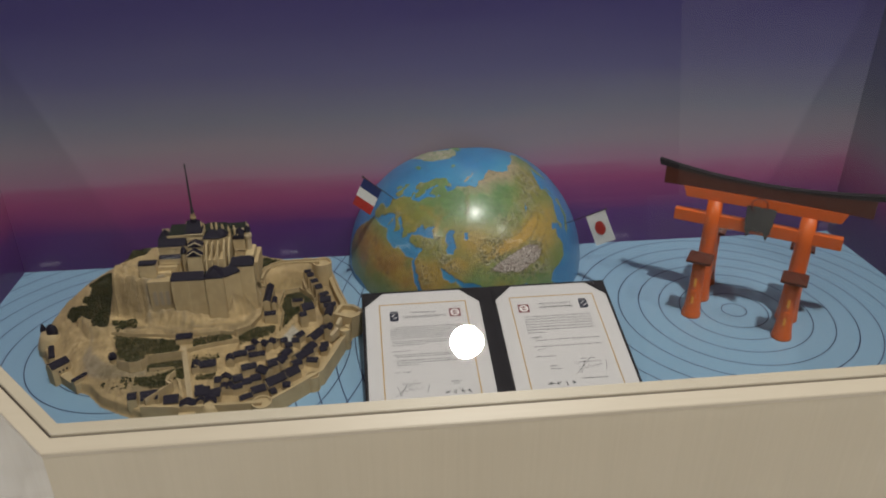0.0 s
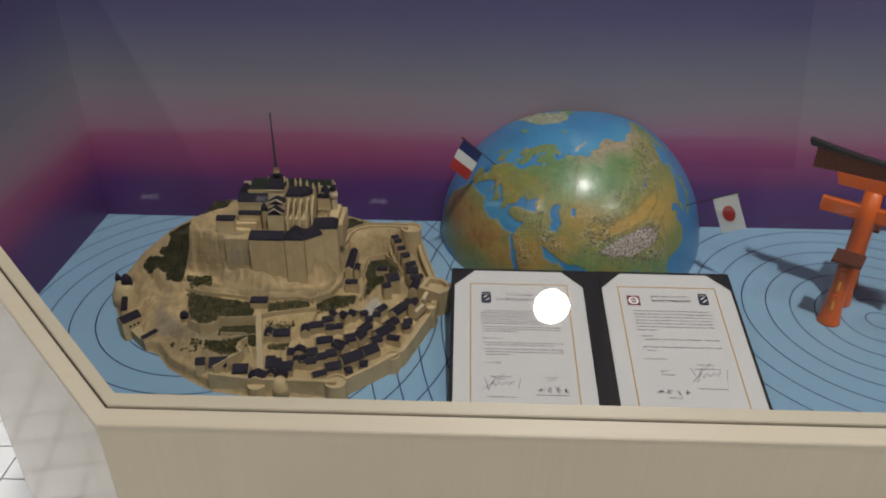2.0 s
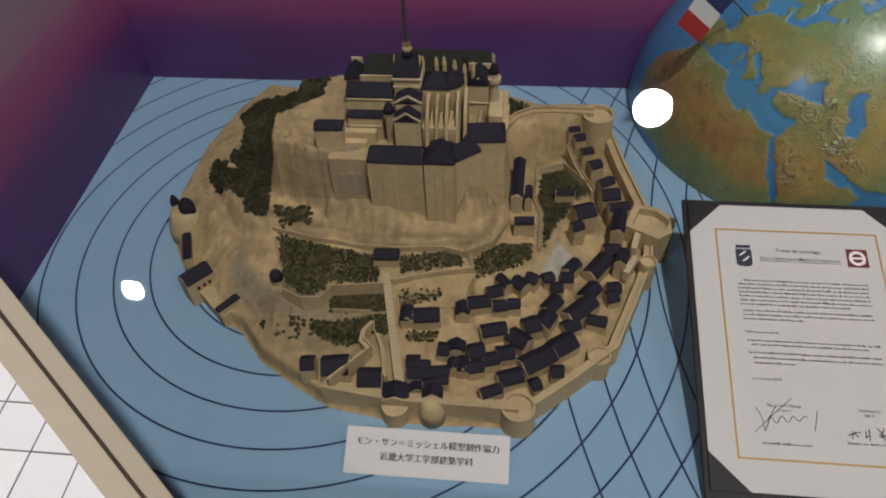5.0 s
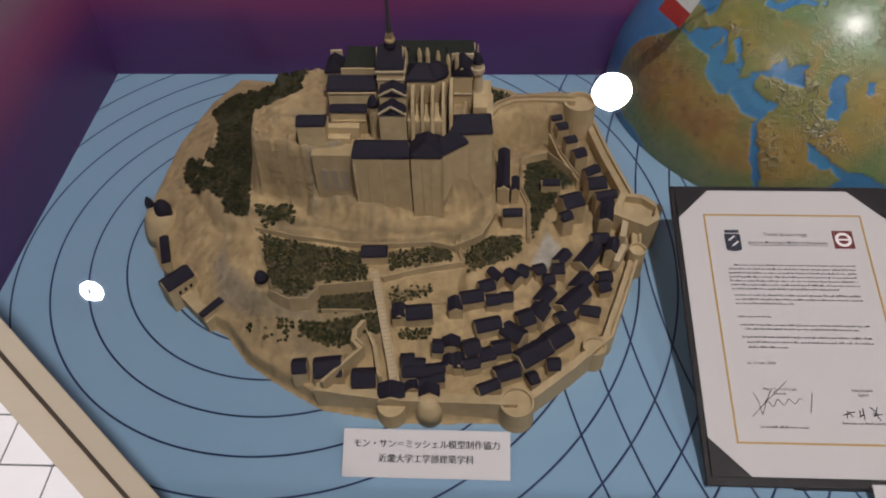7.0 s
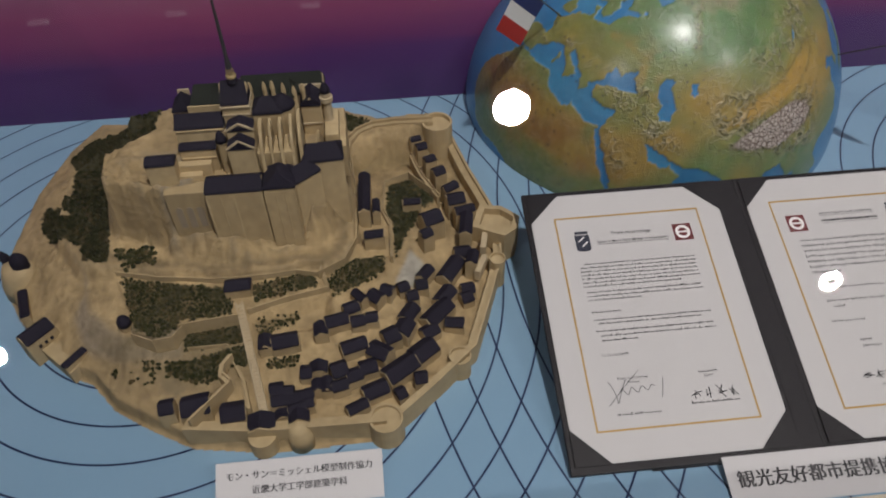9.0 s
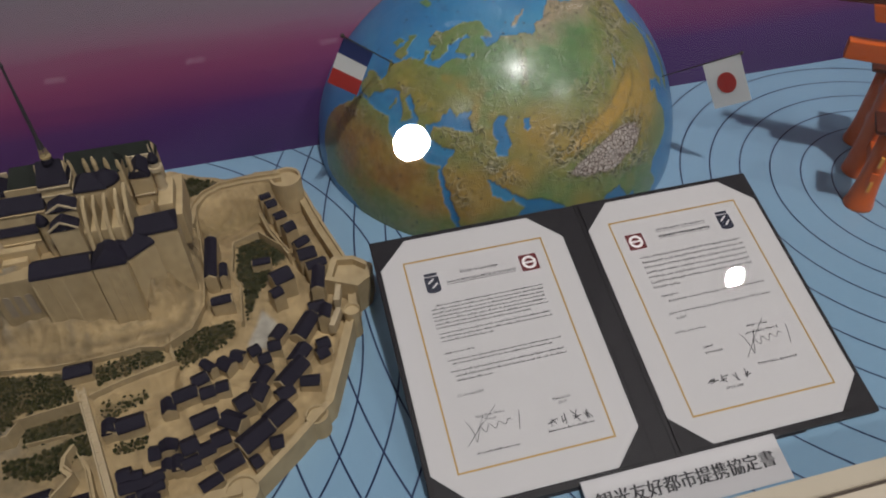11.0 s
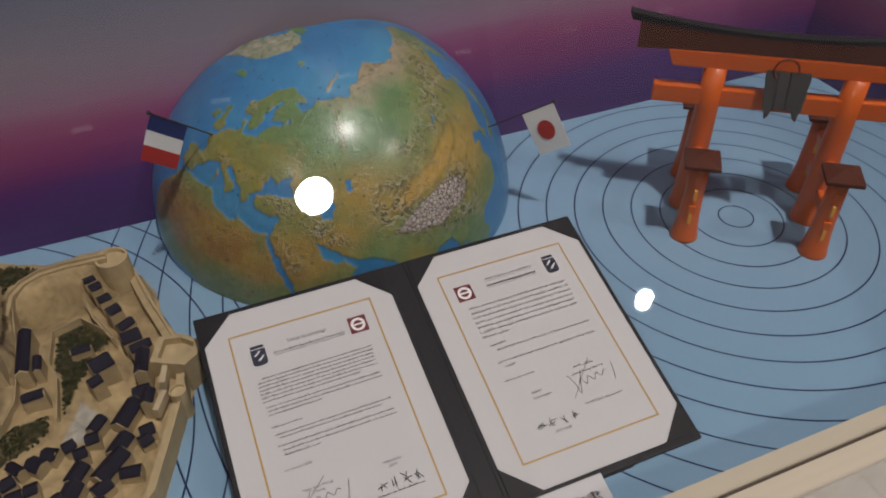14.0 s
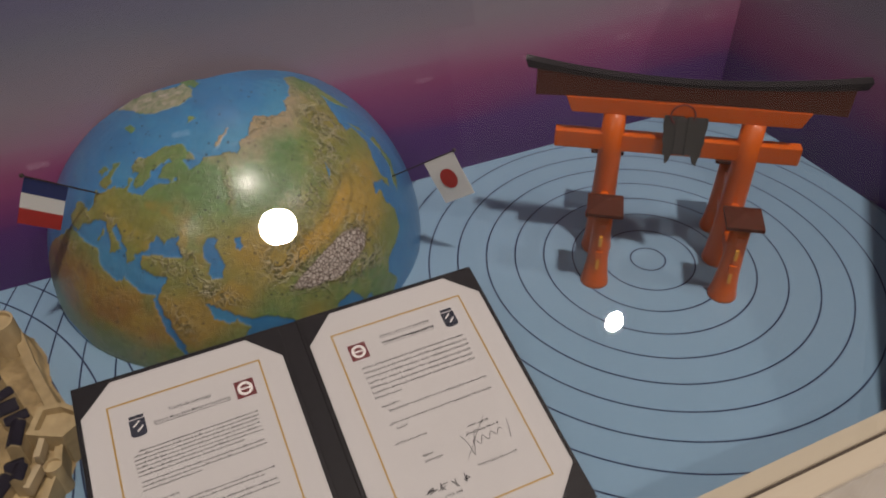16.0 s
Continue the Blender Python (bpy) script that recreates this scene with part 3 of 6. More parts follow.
def globe():
    na, ne = 560, 200
    az = np.linspace(-math.pi - 0.20, 0.20, na)      # the front, from the west wall contact to the east
    el = np.linspace(0.0, math.pi / 2, ne) ** 1.0
    A, E = np.meshgrid(az, el)
    d = np.stack([np.cos(E) * np.cos(A), np.cos(E) * np.sin(A), np.sin(E)], -1).reshape(-1, 3)
    g = d @ np.array(GLOBE_TURN)
    n1, n2, n3 = fbm(g, 9.0, 5), fbm(g + 7.3, 30.0, 3), fbm(g + 3.1, 3.0, 3)
    lat = np.degrees(np.arcsin(np.clip(g[:, 2], -1, 1))) + n1 * 0.8
    lon = np.degrees(np.arctan2(g[:, 1], g[:, 0])) + n2 * 0.7 / np.maximum(0.2, np.cos(np.radians(lat)))
    land = np.zeros(len(g), bool)
    for poly in (EUROPE_NORTH + EUROPE_SOUTH, ASIA_NORTH + ASIA_SOUTH + ARABIA + [62, 52], AFRICA, GREENLAND, BRITAIN, IRELAND, ICELAND, JAPAN, NOVAYA, SVALBARD, SAKHALIN, ITALIAN_ISLES, CANADA):
        land |= inside(lon, lat, poly)
    for poly in (CASPIAN, ARAL, BAIKAL, LADOGA):
        land &= ~inside(lon, lat, poly)
    land &= ~inside(lon, lat, [47.5, 30.4, 50, 27, 54, 24.5, 56.5, 26.3, 52, 28])

    def blob(la, lo, sla, slo, turn=0.0):
        x, y = (lon - lo) * np.cos(np.radians(la)), lat - la
        c, s = math.cos(radians(turn)), math.sin(radians(turn))
        x, y = c * x + s * y, -s * x + c * y
        return np.exp(-(x / slo) ** 2 - (y / sla) ** 2)

    high = (0.6 * blob(33, 89, 5.5, 12) + 0.7 * blob(38, 73, 4, 5) + 0.7 * blob(28.5, 86, 2, 12, -14) + 0.55 * blob(46, 9, 1.6, 4) + 0.6 * blob(42.5, 44, 1.3, 5, -14) + 0.6 * blob(33, 50, 3, 8, -38)
            + 0.4 * blob(39, 35, 2.5, 6) + 0.5 * blob(60, 59.5, 9, 1.0) + 0.32 * blob(49, 91, 3, 7, -25) + 0.42 * blob(56, 116, 5, 12, 18) + 0.40 * blob(63, 132, 6, 3, 25) + 0.40 * blob(64, 142, 4, 8) + 0.40 * blob(66, 155, 5, 8) + 0.40 * blob(56, 132, 2, 9) + 0.30 * blob(51, 100, 2, 8)
            + 0.5 * blob(62, 8, 5, 2, -35) + 0.4 * blob(9, 39, 4, 4) + 0.4 * blob(31, -5, 2, 7, 22) + 0.25 * blob(23, 6, 3, 5) + 0.5 * blob(28, 101, 6, 6) + 0.35 * blob(44, 25, 2, 4) + 0.45 * blob(74, 102, 3, 9)
            + 0.35 * blob(42.5, 1, 1, 3) + 0.4 * blob(25, 40, 7, 2.5, 30) + 0.4 * blob(43, 78, 2, 9) + 0.40 * blob(37, 102, 4, 6) + 0.35 * blob(45, 120, 6, 3))
    high = np.clip(high, 0, 1.4)
    dry = np.clip(1.2 * blob(24, 8, 8, 26) + 1.0 * blob(23, 30, 8, 10) + 1.1 * blob(24, 45, 7, 9) + 0.9 * blob(32, 56, 6, 9) + 0.85 * blob(42, 63, 6, 10) + 0.9 * blob(43, 104, 5, 14)
                  + 0.8 * blob(39, 84, 3, 8) + 0.5 * blob(49, 66, 4, 12) + 0.6 * blob(33, 112, 9, 9) + 0.6 * blob(21, 78, 7, 6) + 0.35 * blob(60, 125, 9, 18) + 0.4 * blob(40, -4, 3, 4) + n3 * 0.25, 0, 1)
    cold = np.clip((lat - 65) / 6 + n1 * 0.4, 0, 1) * (lon > 34)

    def lay(base, fac, color):
        f = np.clip(fac, 0, 1)[:, None]
        return base * (1 - f) + np.array(color) * f

    col = np.tile(np.array((0.120, 0.225, 0.085)), (len(g), 1)) * (1 + 0.16 * n1[:, None])
    west = blob(46, 8, 9, 22) + 0.7 * blob(48, 32, 5, 14) + 0.9 * blob(40, 34, 5, 12)
    col = lay(col, 0.85 * west * (0.75 + 0.6 * n3), (0.275, 0.240, 0.055))
    col = lay(col, np.clip(west, 0, 1) * np.clip(1.8 * n1 - 0.15, 0, 0.75), (0.155, 0.185, 0.050))
    col = lay(col, np.clip(west, 0, 1) * np.clip(-1.8 * n1 - 0.3, 0, 0.7), (0.330, 0.225, 0.055))
    col = lay(col, 0.45 * np.clip(n1 * 1.4, 0, 1) * (1 - 0.8 * blob(60, 75, 12, 40)), (0.270, 0.240, 0.065))
    col = lay(col, dry * 0.9 * (1 - blob(56, 70, 7, 40)), (0.370, 0.240, 0.060))
    col = lay(col, np.clip(0.9 * blob(46, 118, 9, 13) + 0.7 * blob(36, 110, 7, 10) + 0.45 * blob(60, 130, 7, 9), 0, 0.85) * (0.8 + 0.6 * n1), (0.400, 0.268, 0.062))
    col = lay(col, 0.7 * np.clip(blob(27, 112, 6, 8) + blob(53, 128, 6, 10), 0, 1), (0.170, 0.215, 0.065))
    col = lay(col, np.clip(blob(33, 52, 6, 9) + blob(40, 36, 4, 9), 0, 1) * np.clip(1.6 * n1 + 0.3, 0, 0.8), (0.180, 0.195, 0.065))
    col = lay(col, 0.85 * cold, (0.410, 0.310, 0.215))
    # the desert is a mottled red brown
    sahara = np.clip(1.3 * blob(22, 8, 9, 30), 0, 1)
    col = lay(col, sahara * np.clip(0.45 + 0.9 * n1, 0, 0.85), (0.275, 0.145, 0.052))
    col = lay(col, sahara * (n3 + 0.5 * n1 > 0.45) * 0.5, (0.150, 0.080, 0.035))
    col = lay(col, np.clip(blob(6, 15, 7, 30) + blob(29, 31, 4, 2), 0, 1) * 0.8, (0.150, 0.185, 0.060))
    col = lay(col, np.clip(high * 0.55 + n2 * 0.25, 0, 0.6) * (high > 0.08), (0.320, 0.240, 0.085))
    # a stippled high plateau with a dark edge, and the sandy basin along its north-west side
    across = (lon - 88) * 0.83 * math.cos(radians(6)) + (lat - 32.5) * math.sin(radians(6))
    up = (lat - 32.5) * math.cos(radians(6)) - (lon - 88) * 0.83 * math.sin(radians(6))
    plate = 1 - np.sqrt((across / 11.8) ** 2 + ((up - 0.08 * across) / (2.8 + 0.11 * np.clip(across + 10, 0, 20))) ** 2) + 0.10 * n1
    plateau = np.clip(plate * 14 + 0.5, 0, 1)
    basin = np.clip(1.6 * blob(39.5, 84, 1.7, 9, 20) + 1.3 * blob(44, 100, 2.2, 9, 24), 0, 1)
    col = lay(col, basin * (1 - plateau), (0.440, 0.275, 0.060))
    col = lay(col, np.clip(1 - np.abs(plate + 0.05) * 14, 0, 1) * 0.75, (0.085, 0.060, 0.030))
    col = lay(col, np.clip(1 - np.abs(basin - 0.30) * 6, 0, 1) * 0.45 * (1 - plateau), (0.100, 0.085, 0.030))
    col = lay(col, plateau, (0.395, 0.335, 0.300))
    ranges = np.clip(high * 1.6 - 0.10, 0, 1) * (1 - plateau)
    col = lay(col, (inside(lon + 2 * n1, lat + 1.5 * n2, GREENLAND)) * (0.62 + 0.5 * n2), (0.400, 0.350, 0.290))
    col = col * (1 + 0.16 * n2[:, None])
    sea = np.tile(np.array((0.042, 0.185, 0.400)), (len(g), 1)) * (1 + 0.18 * n3[:, None])
    sea = lay(sea, np.clip(n1, 0, 1) * 0.6, (0.055, 0.26, 0.46))
    shelf = blob(72, 70, 6, 26) + blob(56, 3, 5, 6) + blob(35, 18, 5, 16) + blob(27, 51, 4, 5) + blob(74, 130, 5, 20)
    sea = lay(sea, 0.5 * shelf, (0.075, 0.300, 0.480))
    col = np.where(land[:, None], col, sea)
    lift = np.where(land, 0.0010 + 0.0022 * np.clip(high, 0, 1) + 0.0011 * np.clip(high * 2, 0, 1) * n2, 0.0003 * n2)
    lift *= np.clip(E.reshape(-1) / 0.03, 0, 1)
    pos = d * (GLOBE_R + lift)[:, None]
    pos[:, 1] = np.minimum(pos[:, 1], BACK - 0.0015 - GLOBE_AT.y)
    quads = [(r * na + c, r * na + c + 1, (r + 1) * na + c + 1, (r + 1) * na + c) for r in range(ne - 1) for c in range(na - 1)]
    me = bpy.data.meshes.new("half_globe")
    me.from_pydata(pos.tolist(), [], quads)
    ca = me.color_attributes.new("map", "FLOAT_COLOR", "POINT")
    ca.data.foreach_set("color", np.c_[np.clip(col * 0.95, 0, 1), np.ones(len(col))].ravel())
    za = me.color_attributes.new("relief", "FLOAT_COLOR", "POINT")
    za.data.foreach_set("color", np.c_[np.where(land, np.clip(0.19 + 1.0 * ranges, 0, 1), 0.07), plateau * land, basin, np.ones(len(col))].ravel())
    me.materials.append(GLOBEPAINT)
    for p in me.polygons:
        p.use_smooth = True
    ob = new("half_globe", me)
    ob.location = GLOBE_AT
    tagged(ob, "glossy painted relief half globe showing Europe, Africa and Asia", "globe")


def globe_paint():
    k = Mat("globe_paint", rough=0.38, spec=0.4, coat=0.5)
    k.b.inputs["Coat Roughness"].default_value = 0.25
    at = k.node("ShaderNodeAttribute", attribute_name="map")
    v = k.coord()
    zone = k.node("ShaderNodeSeparateColor")
    k.link(k.node("ShaderNodeAttribute", attribute_name="relief").outputs["Color"], zone.inputs[0])
    relief, plateau = zone.outputs[0], zone.outputs[1]
    grain = k.noise(v, 160, 5, 0.65)
    c = k.mix(0.40, at.outputs["Color"], k.mix(grain, (0.45, 0.45, 0.45), (1.5, 1.5, 1.5)), "MULTIPLY")
    # embossed ridge strokes, lit flank and shaded flank painted in, strongest on the ranges
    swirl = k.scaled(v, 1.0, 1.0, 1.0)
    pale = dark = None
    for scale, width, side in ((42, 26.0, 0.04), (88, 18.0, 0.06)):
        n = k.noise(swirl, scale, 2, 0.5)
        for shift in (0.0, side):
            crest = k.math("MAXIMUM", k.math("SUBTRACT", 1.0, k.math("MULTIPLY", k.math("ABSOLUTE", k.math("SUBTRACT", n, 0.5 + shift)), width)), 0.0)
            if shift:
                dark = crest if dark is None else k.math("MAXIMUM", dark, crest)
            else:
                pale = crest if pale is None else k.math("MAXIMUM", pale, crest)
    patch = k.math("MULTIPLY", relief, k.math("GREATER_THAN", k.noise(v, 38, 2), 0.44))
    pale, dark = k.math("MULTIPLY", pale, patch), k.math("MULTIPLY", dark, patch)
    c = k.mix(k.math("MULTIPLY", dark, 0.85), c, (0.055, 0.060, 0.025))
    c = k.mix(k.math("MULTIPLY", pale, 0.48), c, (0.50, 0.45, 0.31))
    # fine stipple on the high plateau
    stipple = k.node("ShaderNodeTexVoronoi")
    stipple.feature = "DISTANCE_TO_EDGE"
    stipple.inputs["Scale"].default_value = 190
    k.link(v, stipple.inputs["Vector"])
    crumb = k.math("MULTIPLY", plateau, k.math("GREATER_THAN", stipple.outputs["Distance"], 0.09))
    c = k.mix(k.math("MULTIPLY", plateau, 0.85), c, (0.110, 0.075, 0.060))
    c = k.mix(k.math("MULTIPLY", crumb, 0.85), c, k.mix(grain, (0.36, 0.30, 0.26), (0.66, 0.61, 0.56)))
    dots = k.node("ShaderNodeTexVoronoi")
    dots.inputs["Scale"].default_value = 75
    k.link(v, dots.inputs["Vector"])
    spot = k.math("LESS_THAN", dots.outputs["Distance"], 0.13)
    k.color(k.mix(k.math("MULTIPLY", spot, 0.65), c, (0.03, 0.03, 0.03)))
    lines = k.math("SUBTRACT", k.math("ADD", pale, k.math("MULTIPLY", crumb, 0.45)), k.math("MULTIPLY", dark, 0.5))
    k.bump(k.math("ADD", k.math("MULTIPLY", grain, 0.30), lines), 0.7, 0.0018)
    # the varnish lies smooth over the relief
    even = k.node("ShaderNodeVectorMath", operation="NORMALIZE")
    k.link(v, even.inputs[0])
    k.link(even.outputs[0], k.b.inputs["Coat Normal"])
    return k.m


def on_globe(lat, lon):
    la, lo = radians(lat), radians(lon)
    return GLOBE_AT + Matrix(GLOBE_TURN) @ Vector((math.cos(la) * math.cos(lo), math.cos(la) * math.sin(lo), math.sin(la))) * GLOBE_R


# ---- flags on pins ----
def flag(base, tip, fly, along, label, bands=None, disc=False):
    """A small paper flag: its hoist lies along the pin's outer stretch, its fly hangs off it."""
    base, tip, fly = Vector(base), Vector(tip), Vector(fly)
    ob = empty("pin_flag", label, "flag", "flags pinned to the globe", at=tuple(base))
    part("pin", rod(base - (tip - base).normalized() * 0.002, tip, 0.0009, 8), WIRE, ob)
    part("pin_head", lathe([(0.0006, -0.0028), (0.0022, -0.0018), (0.0028, 0.0), (0.0022, 0.0018), (0.0006, 0.0028)], tuple(tip), 12), WIRE, ob, smooth=True)
    p0 = tip.lerp(base, along[0])
    p1 = tip.lerp(base, along[1])
    nrm = (p1 - p0).cross(fly).normalized()

    def sheet(f0, f1, material, name, lift=0.0):
        bm = bmesh.new()
        rows = []
        for i in range(9):
            f = f0 + (f1 - f0) * i / 8
            wave = nrm * (0.0006 * math.sin(f * 5.0) + lift)
            rows.append([[bm.verts.new(p0.lerp(p1, s) + fly * f + wave + nrm * o) for s in (0, 0.5, 1)] for o in (0.0002, -0.0002)])
        for a, b in zip(rows, rows[1:]):
            for o in (0, 1):
                for s in (0, 1):
                    bm.faces.new((a[o][s], a[o][s + 1], b[o][s + 1], b[o][s]))
            bm.faces.new((a[0][0], a[1][0], b[1][0], b[0][0]))
            bm.faces.new((a[0][2], a[1][2], b[1][2], b[0][2]))
        bmesh.ops.recalc_face_normals(bm, faces=bm.faces)
        return part(name, bm, material, ob)

    for f0, f1, mt, nm in bands:
        sheet(f0, f1, mt, nm)
    if disc:
        for side in (1, -1):
            bm = bmesh.new()
            ln = (p1 - p0).length / fly.length
            ring = []
            for i in range(28):
                a = 2 * math.pi * i / 28
                f, s = 0.5 + 0.225 * math.cos(a), 0.5 + 0.185 / ln * math.sin(a)
                ring.append(bm.verts.new(p0.lerp(p1, s) + fly * f + nrm * (0.0006 * math.sin(f * 5.0) + side * 0.0008)))
            bm.faces.new(ring)
            part("sun_disc", bm, FLAGRED, ob)


# ---- certificate folder ----
FOLD = pose(0.012, 0.121, 0.859, 13.9)      # along the folder's face, from the middle of its lower edge


def folder():
    ob = empty("certificate_folder", "open black leatherette folder holding two gilt-edged certificates", "folder", at=(0.012, 0.121, DECK))
    for x0, x1 in ((-0.2435, -0.0105), (0.0105, 0.2435)):
        part("cover", box(x0, x1, 0, 0.325, -0.006, -0.001, FOLD, 0.0012), LEATHER, ob)
    part("spine", box(-0.0125, 0.0125, 0.0004, 0.3246, -0.0065, -0.0018, FOLD, 0.001), LEATHER, ob)
    part("prop", prism([(-0.05, 0.30), (0.07, 0.30), (0.07, 0.306), (-0.05, 0.306)], DECK, 0.892), LEATHER, ob)
    part("foot_ledge", box(-0.15, 0.17, 0.122, 0.134, DECK, 0.8525), LEATHER, ob)
    for k, cx in enumerate((-0.127, 0.127)):
        M = FOLD @ pose(cx, 0.1635, 0)
        part("paper", box(-0.1105, 0.1105, -0.1550, 0.1550, -0.0008, 0.0002, M, 0.0), PAPER, ob)
        bm = bmesh.new()
        for s in (-1, 1):
            add_box(bm, s * 0.0833 - 0.0010, s * 0.0833 + 0.0010, -0.1248, 0.1248, 0.0003, 0.00045, M)
            add_box(bm, -0.0843, 0.0843, s * 0.1238 - 0.0010, s * 0.1238 + 0.0010, 0.0003, 0.00047, M)
        part("gilt_border", bm, GILT, ob, "thin gilt border line")
        for sx in (-1, 1):
            for sy in (-1, 1):
                c = 0.037
                X, Y = 0.1115 * sx, 0.1560 * sy
                pts = [(X, Y), (X - sx * c, Y), (X, Y - sy * c)]
                if sx * sy < 0:
                    pts = pts[::-1]
                part("corner_holder", prism(pts, 0.0006, 0.0016, m=M), LEATHER, ob)
        certificate(ob, M, k)


def bars(ob, M, rows, material, name="text_lines", glyphs=False):
    """Lines of unreadable small print as broken bars: (x0, x1, y, height)."""
    rnd = random.Random(len(rows))
    bm = bmesh.new()
    for x0, x1, y, h in rows:
        x, left = x0, rnd.randint(2, 9)

        def mark(a, b, lo, hi):
            bm.faces.new([bm.verts.new(M @ Vector(q)) for q in ((a, lo, 0.0004), (b, lo, 0.0004), (b, hi, 0.0004), (a, hi, 0.0004))])

        while x < x1 - 0.001:
            if h < 0.001:
                mark(x, x1, y - h / 2, y + h / 2)
                break
            if glyphs:
                # a square sign of two or three crossing bars
                w = 0.0021
                for _ in range(rnd.randint(2, 3)):
                    c = y + h * rnd.uniform(-0.5, 0.5)
                    mark(x + rnd.uniform(0, 0.0003), x + w - rnd.uniform(0, 0.0003), c - 0.00032, c + 0.00032)
                c = x + w * rnd.uniform(0.25, 0.75)
                mark(c - 0.00030, c + 0.00030, y - h * rnd.uniform(0.3, 0.55), y + h * rnd.uniform(0.3, 0.55))
                x += w + 0.0006
            else:
                w = min(rnd.uniform(0.0006, 0.0012), x1 - x)
                mark(x, x + w, y - h * rnd.uniform(0.35, 0.5), y + h * rnd.choice((0.2, 0.25, 0.3, 0.7)))
                x += w + rnd.uniform(0.0003, 0.0006)
            left -= 1
            if left < 0:
                x, left = x + (0.0016 if glyphs else 0.0012), rnd.randint(2, 9)
    tagged(part(name, bm, material, ob), "rows of small dark print", kind="stuff")


def scribble(ob, M, x, y, w, h, kind, seed):
    """An unreadable pen flourish, not a copy of any hand."""
    rnd = random.Random(seed)
    bm = bmesh.new()
    N = M @ pose(x, y, 0.0005)
    if kind == "flourish":
        ribbon([(0, 0.1 * h), (0.3 * w, 0.55 * h), (0.62 * w, 1.0 * h)], 0.0006, N, bm)
        ribbon([(w * (0.05 + 0.3 * t + 0.03 * math.sin(9 * t)), h * (0.45 + 0.3 * math.sin(6.3 * t + 2))) for t in np.linspace(0, 1, 16)], 0.0007, N, bm)
        ribbon([(w * (0.22 + 0.6 * t), h * (0.42 + 0.10 * math.sin(22 * t) * (1 - 0.5 * t) + 0.1 * t)) for t in np.linspace(0, 1, 40)], 0.0007, N, bm)
        ribbon([(w * 0.98, h * 0.72), (w * 0.95, h * 0.5), (w * 0.9, h * 0.22)], 0.0007, N, bm)
    else:
        n = 4
        for i in range(n):
            cx, s = w * (i + 0.5) / n, min(w / n, h) * 0.42
            for _ in range(4):
                a = rnd.choice((0.15, 0.25, 1.5, 1.2, -0.9))
                ox, oy, l = rnd.uniform(-0.4, 0.4) * s, rnd.uniform(-0.6, 0.6) * s, s * rnd.uniform(0.5, 1.0)
                ribbon([(cx + ox - l * math.cos(a), h / 2 + oy - l * math.sin(a)), (cx + ox, h / 2 + oy + 0.1 * s), (cx + ox + l * math.cos(a), h / 2 + oy + l * math.sin(a))], 0.0010, N, bm)
    part("signature_strokes", bm, INK, ob, "pen flourish in black ink")


def emblem_red(ob, M, x, y):
    """A maroon square with a white ring and bar."""
    s = 0.0108
    base = part("square_emblem", box(x - s, x + s, y - s, y + s, 0.0003, 0.0005, M), MAROON, ob, "maroon square emblem with a white ring")
    bm = bmesh.new()
    for a, b, z in ((0.0054, 0.0086, 0.0006),):
        n = 32
        o = [bm.verts.new(M @ Vector((x + b * math.cos(2 * math.pi * i / n), y + b * math.sin(2 * math.pi * i / n), z))) for i in range(n)]
        q = [bm.verts.new(M @ Vector((x + a * math.cos(2 * math.pi * i / n), y + a * math.sin(2 * math.pi * i / n), z))) for i in range(n)]
        for i in range(n):
            bm.faces.new((o[i], o[(i + 1) % n], q[(i + 1) % n], q[i]))
    vs = [bm.verts.new(M @ Vector((x + a, y + b, 0.00065))) for a, b in ((-0.0085, -0.0011), (0.0085, -0.0011), (0.0085, 0.0011), (-0.0085, 0.0011))]
    bm.faces.new(vs)
    part("emblem_ring", bm, WHITEPRINT, base)


def emblem_navy(ob, M, x, y):
    """A navy shield under a small crown bar, with two pale fish-like dashes."""
    e = 1.22
    pts = [(x - 0.0068 * e, y + 0.0064 * e), (x - 0.0068 * e, y - 0.0084 * e), (x - 0.005 * e, y - 0.0102 * e), (x, y - 0.0110 * e), (x + 0.005 * e, y - 0.0102 * e), (x + 0.0068 * e, y - 0.0084 * e), (x + 0.0068 * e, y + 0.0064 * e)]
    sh = part("shield_emblem", prism(pts, 0.0003, 0.0005, m=M), NAVY, ob, "navy shield emblem")
    part("shield_crown", prism([(x - 0.0060 * e, y + 0.0074 * e), (x + 0.0060 * e, y + 0.0074 * e), (x + 0.0064 * e, y + 0.0104 * e), (x - 0.0064 * e, y + 0.0104 * e)], 0.0003, 0.0005, m=M), NAVY, sh)
    bm = bmesh.new()
    for dx, dy in ((-0.002, 0.001), (0.0012, -0.0055)):
        ribbon([(x + dx - 0.002 * e, y + dy - 0.0012 * e), (x + dx + 0.001 * e, y + dy + 0.0012 * e), (x + dx + 0.0035 * e, y + dy + 0.0036 * e)], 0.0016, M @ pose(0, 0, 0.0006), bm)
    part("shield_charge", bm, WHITEPRINT, sh)


